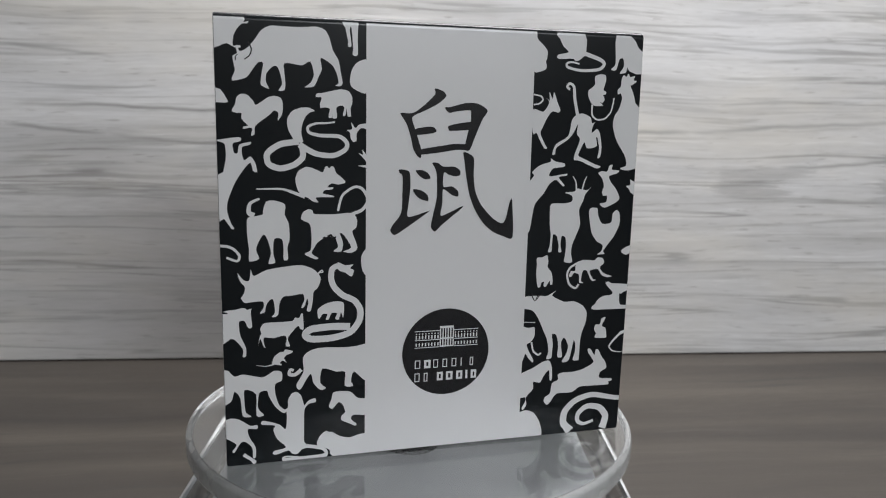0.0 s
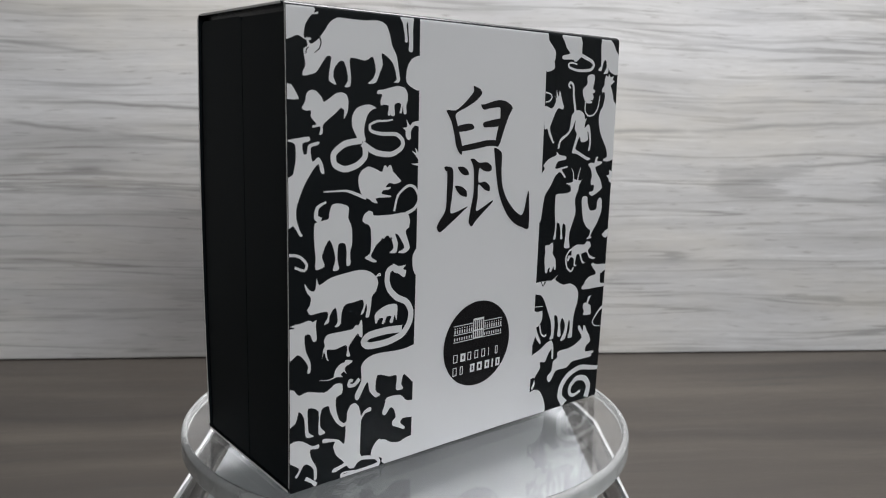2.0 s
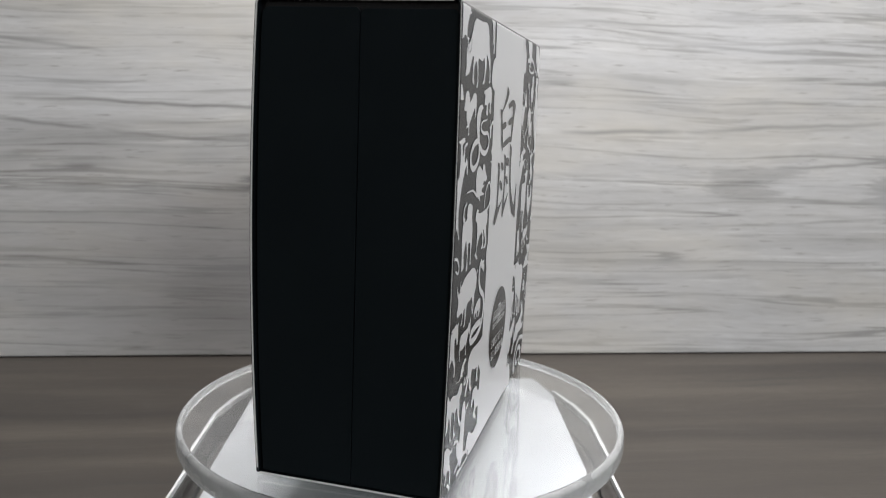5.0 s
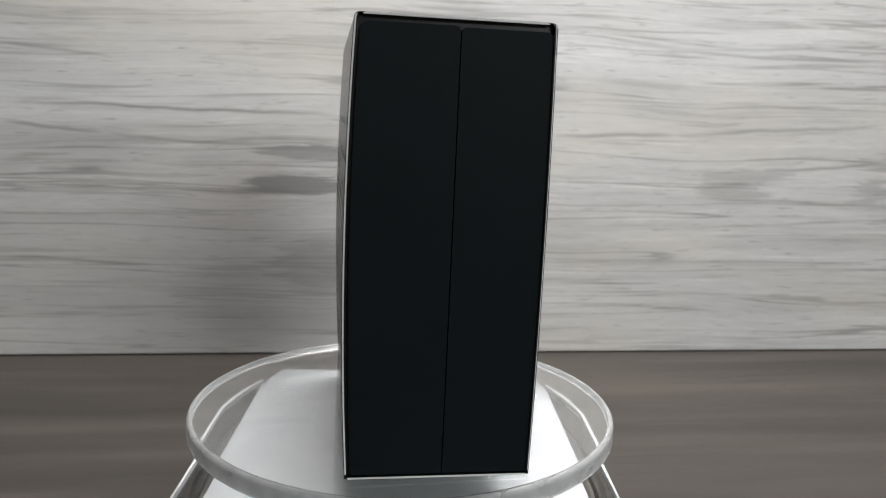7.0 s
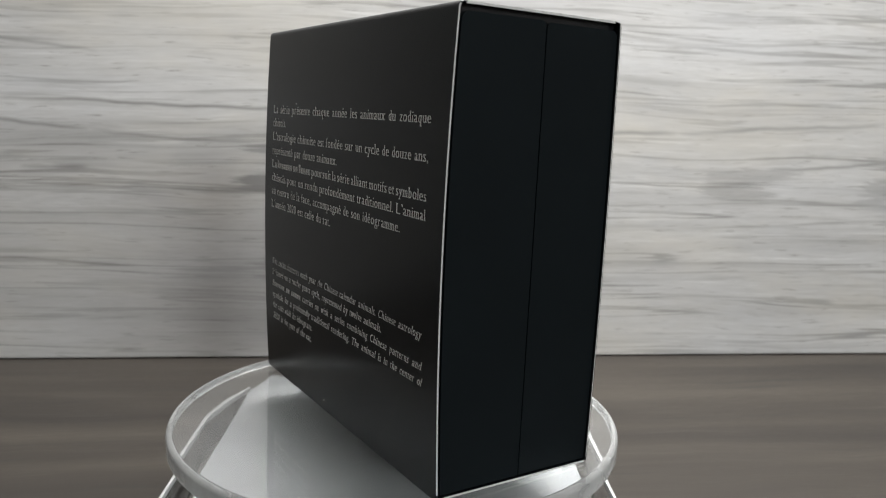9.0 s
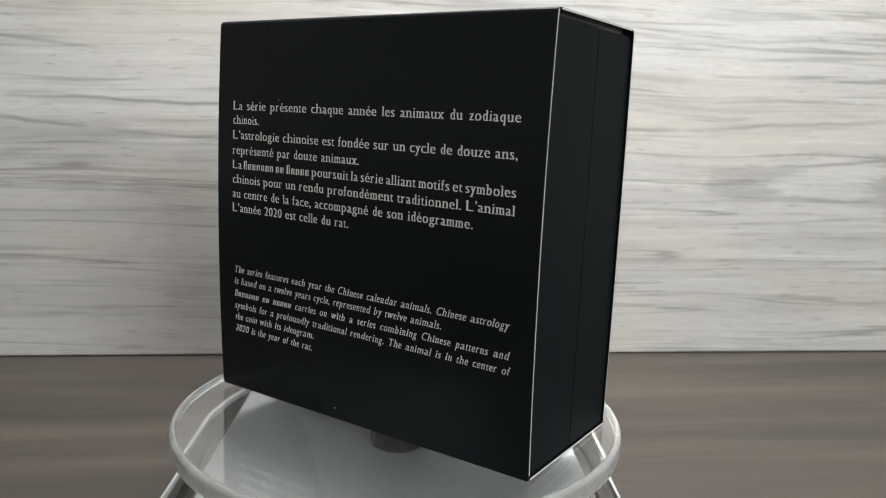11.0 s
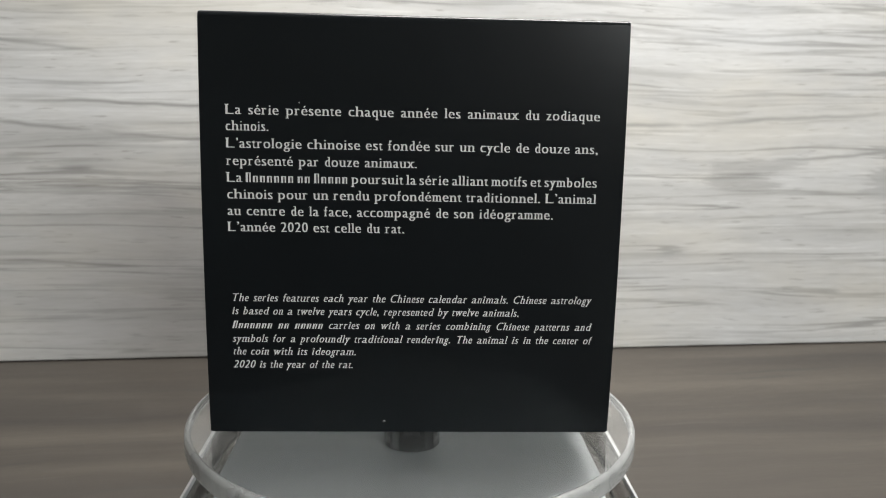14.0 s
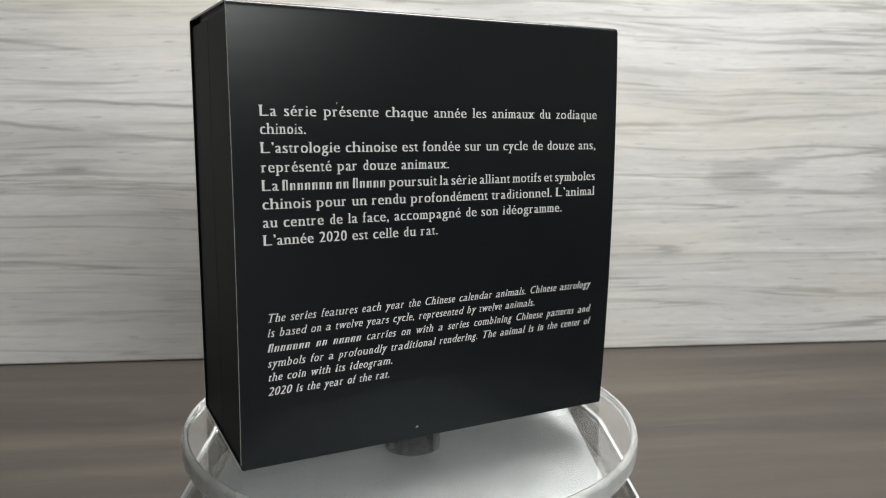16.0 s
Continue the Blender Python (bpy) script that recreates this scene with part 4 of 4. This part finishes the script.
# the brush-written character, stroke by stroke
ink_stroke([(-1.6, 70), (0, 69.5), (0.5, 68.6), (-1.1, 67.2), (-3.4, 66), (-5.8, 64.8), (-5.3, 62.8), (-4.6, 60.7), (-4.1, 59), (-4.1, 57.4), (-4.9, 57.9), (-5.6, 59.2), (-6, 61), (-6.7, 63.2), (-7.3, 64.3), (-8, 65.5), (-5.8, 65.5), (-3.8, 66.8), (-1.6, 68.9)])
ink_stroke([(0.4, 66.7), (1.2, 66.7), (4.3, 67.5), (6.3, 67.5), (7.7, 67), (8.6, 66.1), (7.6, 64.5), (6.5, 61.9), (5.4, 59.1), (4.6, 58.8), (4.4, 60), (5, 62.6), (5.4, 64.1), (5.4, 65.4), (5.2, 66.2), (2.8, 66), (1.3, 65.7), (0.6, 66.1)])
ink_stroke([(-5.3, 62.6), (-2.9, 63.1), (-1.7, 63), (-1.2, 62.3), (-2.1, 61.9), (-5.1, 61.6)])
ink_stroke([(1, 63.1), (1.7, 63.5), (5.6, 64.1), (5.3, 62.7), (1.5, 62.4), (1.1, 62.7)])
ink_stroke([(-4.4, 58.9), (0.2, 59.7), (2.2, 60), (4.6, 59.9), (5.2, 58.9), (2.6, 58.9), (-0.5, 58.4), (-4.4, 58)])
ink_stroke([(-8.2, 55.2), (-7.6, 55.3), (-6.2, 54.8), (-6, 52.1), (-6.3, 49), (-6.5, 46.6), (-5, 46.7), (-2.6, 47.5), (-2.4, 47.4), (-5.7, 45.1), (-8.6, 43.2), (-9.4, 43.4), (-9.7, 44.1), (-9.2, 45.1), (-7.7, 47.2), (-7.5, 50.6), (-7.5, 54), (-8.1, 54.7)])
ink_stroke([(-5, 55.1), (-3.6, 55.1), (-2.6, 54.5), (-2.2, 53.6), (-3.3, 53.5), (-4.3, 54.1)])
ink_stroke([(-5.5, 51.6), (-3.9, 51.4), (-2.7, 50.5), (-2.6, 49.4), (-4.1, 49.8), (-5, 50.6)])
ink_stroke([(-1.9, 56.5), (-0.9, 56.5), (0.3, 55.8), (2.3, 55.8), (3.5, 55.1), (3.5, 54.2), (2.5, 54), (1.3, 54.3), (0.4, 54.7), (0.3, 52.1), (2, 52.1), (3.2, 51.2), (3.2, 50.2), (2, 50.5), (0.3, 51.6), (0.2, 49), (-0.1, 46.6), (1.7, 47.2), (4, 48.3), (4.1, 48), (2.1, 46.4), (-0, 44.7), (-1.1, 43.6), (-1.8, 44.2), (-1.9, 44.9), (-1.5, 47.1), (-0.9, 50.1), (-1, 54.3), (-1.4, 55.6)])
ink_stroke([(4.1, 58.5), (5.4, 58.1), (6.2, 57.2), (6.2, 54.3), (6.6, 51.2), (7.9, 48.5), (10.3, 45.9), (12.2, 44.9), (13, 46), (13.6, 48.8), (14.1, 49.4), (14.5, 42.2), (12.5, 42.4), (10.4, 43.3), (8.3, 45.1), (6.5, 47.9), (5.4, 50.8), (4.7, 54.3), (4.3, 57)])


# ---- the round emblem: plain shapes in place of its lettering ----
def bar(x0, x1, z0, z1, name="emblem_bar", material=WHITE_PRINT, depth=0.00016):
    return fill_shape(name, [(x0, z0), (x1, z0), (x1, z1), (x0, z1)], material, front_panel, depth, 1)


EX, EZ, ER = 1.65, 19.7, 8.75
fill_shape("emblem_disc", [(EX + ER * math.cos(2 * math.pi * k / 96), EZ + ER * math.sin(2 * math.pi * k / 96)) for k in range(96)], BLACK_INK, front_panel, 0.00012, 1, "black round emblem")
for x0, x1 in ((-4.7, 0.25), (3.15, 8.1)):
    bar(x0, x1, 24.05, 24.2)
    bar(x0, x1, 22.25, 22.4)
    bar(x0, x1, 20.75, 20.9)
    for k in range(8):
        at = x0 + (x1 - x0) * (k + 0.3) / 8
        bar(at, at + 0.26, 22.55, 23.3)
        bar(at, at + 0.26, 23.5, 23.72)
        bar(at, at + 0.26, 21.1, 21.75)
bar(0.3, 3.1, 24.55, 25.0)
bar(0.3, 3.1, 22.35, 22.65)
bar(0.3, 3.1, 20.8, 21.05)
for k in range(6):
    at = 0.3 + 2.6 * k / 5
    bar(at, at + 0.24, 22.65, 24.5)
    bar(at, at + 0.24, 21.05, 22.3)
for k, w in enumerate((1.1, 1.3, 0.95, 0.95, 0.95, 0.15, 0.7)):
    at, thick = -4.6 + 1.86 * k, 0.45 if k == 1 else 0.17
    bar(at, at + thick, 16.6, 18.3)
    if w > 0.2:
        bar(at + w - thick, at + w, 16.6, 18.3)
        bar(at, at + w, 18.3 - thick, 18.3)
        bar(at, at + w, 16.6, 16.6 + thick)
for at, w, thick in ((-4.6, 1.0, 0.17), (-2.75, 0.75, 0.17), (-0.1, 1.2, 0.42), (1.75, 1.35, 0.42), (3.85, 1.25, 0.42), (5.75, 0.42, 0.42), (6.85, 1.15, 0.42)):
    bar(at, at + thick, 13.9, 15.65)
    if w > thick:
        bar(at + w - thick, at + w, 13.9, 15.65)
        bar(at, at + w, 15.65 - thick, 15.65)
        bar(at, at + w, 13.9, 13.9 + thick)


# ---- the lettering on the back: an old-style roman and its italic ----
def letter_widths(rows):
    return {c: w for w, letters in rows for c in letters}


# advance widths in thousandths of the type size
ROMAN = letter_widths(((250, "."), (255, "’"), (260, ","), (270, "l"), (290, "i"), (325, "t"), (335, "f"), (415, "s"), (445, "z"), (450, "r"), (470, "y"), (475, "a"), (480, "c"), (510, "d"), (515, "evé"), (520, "0"), (525, "2"), (535, "g"), (540, "qx"), (545, "b"), (560, "o"), (565, "u"), (570, "n"), (605, "p"), (655, "h"), (670, "L"), (735, "m"), (760, "w")))
ITALIC = letter_widths(((230, ",."), (245, "l"), (280, "i"), (290, "ft"), (350, "s"), (390, "r"), (395, "cez"), (415, "g"), (430, "y"), (440, "x"), (445, "v"), (455, "n"), (460, "p"), (480, "oq"), (495, "02h"), (500, "ab"), (525, "d"), (540, "u"), (615, "C"), (625, "T"), (665, "w"), (730, "m")))
CAPITALS = "LTC"


def letters_of(widths, size, thin):
    """Each letter of a type as (points, faces, stem feet, stem heads), one type size high."""
    obs = []
    for c in widths:
        data = bpy.data.curves.new("letter", "FONT")
        data.body, data.size, data.offset, data.resolution_u = c, size, thin, 4
        ob = bpy.data.objects.new("letter", data)
        scene.collection.objects.link(ob)
        obs.append((c, ob))
    dg = bpy.context.evaluated_depsgraph_get()
    dg.update()
    made = {}
    for c, ob in obs:
        mesh = bpy.data.meshes.new_from_object(ob.evaluated_get(dg))
        pts = [(v.co.x, v.co.y) for v in mesh.vertices]
        faces = [tuple(p.vertices) for p in mesh.polygons]
        feet, heads = [], []
        top = max(y for _, y in pts)
        low = min(y for _, y in pts)
        if c not in ".,’02":
            for e in mesh.edges:
                (xa, ya), (xb, yb) = (pts[i] for i in e.vertices)
                if abs(ya - yb) < 0.004 * size and 0.03 * size < abs(xa - xb) < 0.2 * size:
                    span = (min(xa, xb), max(xa, xb), ya)
                    if abs(ya) < 0.03 * size or (c in "pqy" and ya < low + 0.02 * size):
                        feet.append(span)
                    elif ya > top - 0.02 * size and c not in "ité" or (c in "i" and 0.3 * size < ya < 0.56 * size and ya == max(y for _, y in pts if y < 0.56 * size)):
                        heads.append(span)
        made[c] = (pts, faces, feet, heads)
        data = ob.data
        bpy.data.objects.remove(ob)
        bpy.data.curves.remove(data)
        bpy.data.meshes.remove(mesh)
    return made


def text_line(words, width, left, foot, size, kind, ragged):
    """One printed line, letter by letter; the words stand apart evenly over its width. A word that begins with "=" becomes plain upright bars."""
    widths, glyphs, slant, stem, space = kind
    unit = size * 0.001
    total = sum(sum(500 if w[0] == "=" else widths[c] for c in w.lstrip("=")) * unit for w in words.split())
    gaps = max(len(words.split()) - 1, 1)
    if ragged:
        k = width / (total + gaps * space * unit)
        gap = k * space * unit
    else:
        k = min(0.975, (width - gaps * size * 0.17) / total)
        gap = (width - k * total) / gaps
    x_height = max(y for _, y in glyphs["x"][0])
    bm = bmesh.new()

    def lay(points, faces, depth):
        vs = [bm.verts.new((left - (x + slant * y), HD + 0.00005 + depth, foot + y)) for x, y in points]
        for f in faces:
            bm.faces.new([vs[i] for i in f])

    def block(x0, x1, y0, y1, depth):
        lay([(x0, y0), (x1, y0), (x1, y1), (x0, y1)], [(0, 1, 2, 3)], depth)

    at = 0.0
    for word in words.split():
        if word.startswith("="):
            for c in word[1:]:
                w, tall = 500 * unit * k, size * (0.66 if c == "I" else 0.44)
                block(at + 0.12 * w, at + 0.12 * w + 0.3 * w, 0, tall, 0)
                block(at + 0.62 * w, at + 0.62 * w + 0.2 * w, 0, tall, 0)
                block(at + 0.12 * w, at + 0.82 * w, tall - 0.05 * size, tall, 0.000004)
                at += w
        else:
            for c in word:
                points, faces, feet, heads = glyphs[c]
                w = widths[c] * unit * k
                x0, x1 = min(p[0] for p in points), max(p[0] for p in points)
                edge = 0.09 * size if c in CAPITALS else 0.15 * size if c in "hnmuilpbdqr" else 0.08 * size
                squeeze = min((w - edge - stem) / (x1 - x0), 1.0 if c in ".,’il" else 9)
                shift = at + (w - squeeze * (x1 - x0) - stem) / 2
                to = lambda x: shift + squeeze * (x - x0)
                lay([(to(x), y) for x, y in points], faces, 0)
                lay([(to(x) + stem, y) for x, y in points], faces, 0.000004)
                out, thick = 0.06 * size, 0.046 * size
                if c in "ft":
                    block(to(x0) - 0.02 * size, to(x1) + 0.6 * stem, x_height - 1.5 * thick, x_height, 0.000008)
                for xa, xb, y in feet:
                    if c in "adut" or (slant and c not in CAPITALS):
                        block(to(xb), to(xb) + stem + out, y, y + thick, 0.000008)
                    else:
                        block(to(xa) - out, to(xb) + stem + out, y, y + thick, 0.000008)
                for xa, xb, y in heads:
                    right = out if c in CAPITALS + "vwxy" else 0
                    block(to(xa) - out, to(xb) + stem + right, y - thick, y, 0.000008)
                at += w
        at += gap
    for v in bm.verts:
        v.co.x = max(v.co.x, -HW + 0.001)
    bow(bm, [])
    part("text_line", bm, TEXT_INK, back_panel, "pale grey printed line of text")


FRENCH = [("La série présente chaque année les animaux du zodiaque", 70.6, 62.75, False), ("chinois.", 8.9, 59.75, True),
          ("L’astrologie chinoise est fondée sur un cycle de douze ans,", 70.5, 56.55, False), ("représenté par douze animaux.", 36.0, 53.3, True),
          ("La =Iiiiiii =ii =Iiiii poursuit la série alliant motifs et symboles", 70.6, 50.15, False),
          ("chinois pour un rendu profondément traditionnel. L’animal", 70.6, 47.0, False),
          ("au centre de la face, accompagné de son idéogramme.", 62.4, 43.85, True), ("L’année 2020 est celle du rat.", 33.7, 40.75, True)]
ENGLISH = [("The series features each year the Chinese calendar animals. Chinese astrology", 70.3, 27.05, False),
           ("is based on a twelve years cycle, represented by twelve animals.", 56.2, 24.4, True),
           ("=Iiiiiii =ii =iiiii carries on with a series combining Chinese patterns and", 70.6, 21.6, False),
           ("symbols for a profoundly traditional rendering. The animal is in the center of", 70.8, 18.8, False),
           ("the coin with its ideogram.", 24.2, 16.2, True), ("2020 is the year of the rat.", 23.6, 13.5, True)]
UPRIGHT = (ROMAN, letters_of(ROMAN, 2.75 * MM, -0.000030), 0.0, 0.00014, 330)
SLANTED = (ITALIC, letters_of(ITALIC, 2.3 * MM, -0.000026), 0.27, 0.00009, 330)
for words, width, foot, ragged in FRENCH:
    text_line(words, width * MM, 35.45 * MM, (foot + 0.13) * MM, 2.75 * MM, UPRIGHT, ragged)
for words, width, foot, ragged in ENGLISH:
    text_line(words, width * MM, 35.25 * MM, (foot + 0.13) * MM, 2.3 * MM, SLANTED, ragged)

# ---- wear: tiny chips in the print, scuffs on the platter ----
for cx, cz, w, h in ((5.4, 2.4, 0.55, 0.22), (5.7, 2.2, 0.25, 0.2), (21.7, 65.2, 0.22, 0.3)):
    bm = bmesh.new()
    pts = [(cx + w * math.cos(a) * (0.7 + 0.3 * math.cos(3 * a)) / 2, cz + h * math.sin(a) / 2 + 0.3 * w * math.cos(a) / 2) for a in [2 * math.pi * k / 10 for k in range(10)]]
    bm.faces.new([bm.verts.new((x * MM, HD + 0.00006, z * MM)) for x, z in pts])
    part("chip", bow(bm), RAW_EDGE, back_panel, "tiny pale chip in the black print")
for k in range(14):
    a, r = random.uniform(0, 2 * math.pi), random.uniform(0.018, 0.044)
    length, wide, turn = random.uniform(0.4, 1.6) * MM, random.uniform(0.05, 0.16) * MM, random.uniform(0, math.pi)
    bm = bmesh.new()
    pts = [(length * u * math.cos(turn) - wide * v * math.sin(turn), length * u * math.sin(turn) + wide * v * math.cos(turn)) for u, v in ((-0.5, 0), (-0.2, 0.5), (0.3, 0.4), (0.5, 0), (0.1, -0.5), (-0.3, -0.4))]
    bm.faces.new([bm.verts.new((r * math.cos(a) + x, r * math.sin(a) + y, DISC_TOP + 0.00003)) for x, y in pts])
    part("scuff", bm, RIM, platter, "pale scuff on the clear platter")

# ---- motion ----
TURNS = [(0, 14.76), (0.5, 21.43), (1, 27.05), (1.5, 32.59), (2, 38.19), (2.5, 44.71), (3, 50.13), (3.5, 56.37), (4, 62.08), (6.5, 91.10), (7, 96.80), (7.5, 102.60), (8, 108.72), (8.5, 114.44), (9, 120.76), (11.5, 150.38), (12, 156.38), (12.5, 162.29), (13, 168.26), (13.5, 174.04), (14, 180.39), (14.5, 186.62), (15, 192.77), (15.5, 198.74), (16, 204.83)]
BOX_TILT = Matrix.Rotation(0.0119, 4, "X") @ Matrix.Rotation(-0.0034, 4, "Y")


def motions():
    seat = Matrix.Translation((0.00029, -0.00254, 0.03556)) @ BOX_TILT
    walk(coin_box, [(t, Matrix.Rotation(radians(a), 4, "Z") @ seat) for t, a in TURNS])
    walk(platter, [(t, Matrix.Rotation(radians(a), 4, "Z")) for t, a in TURNS])


motions()
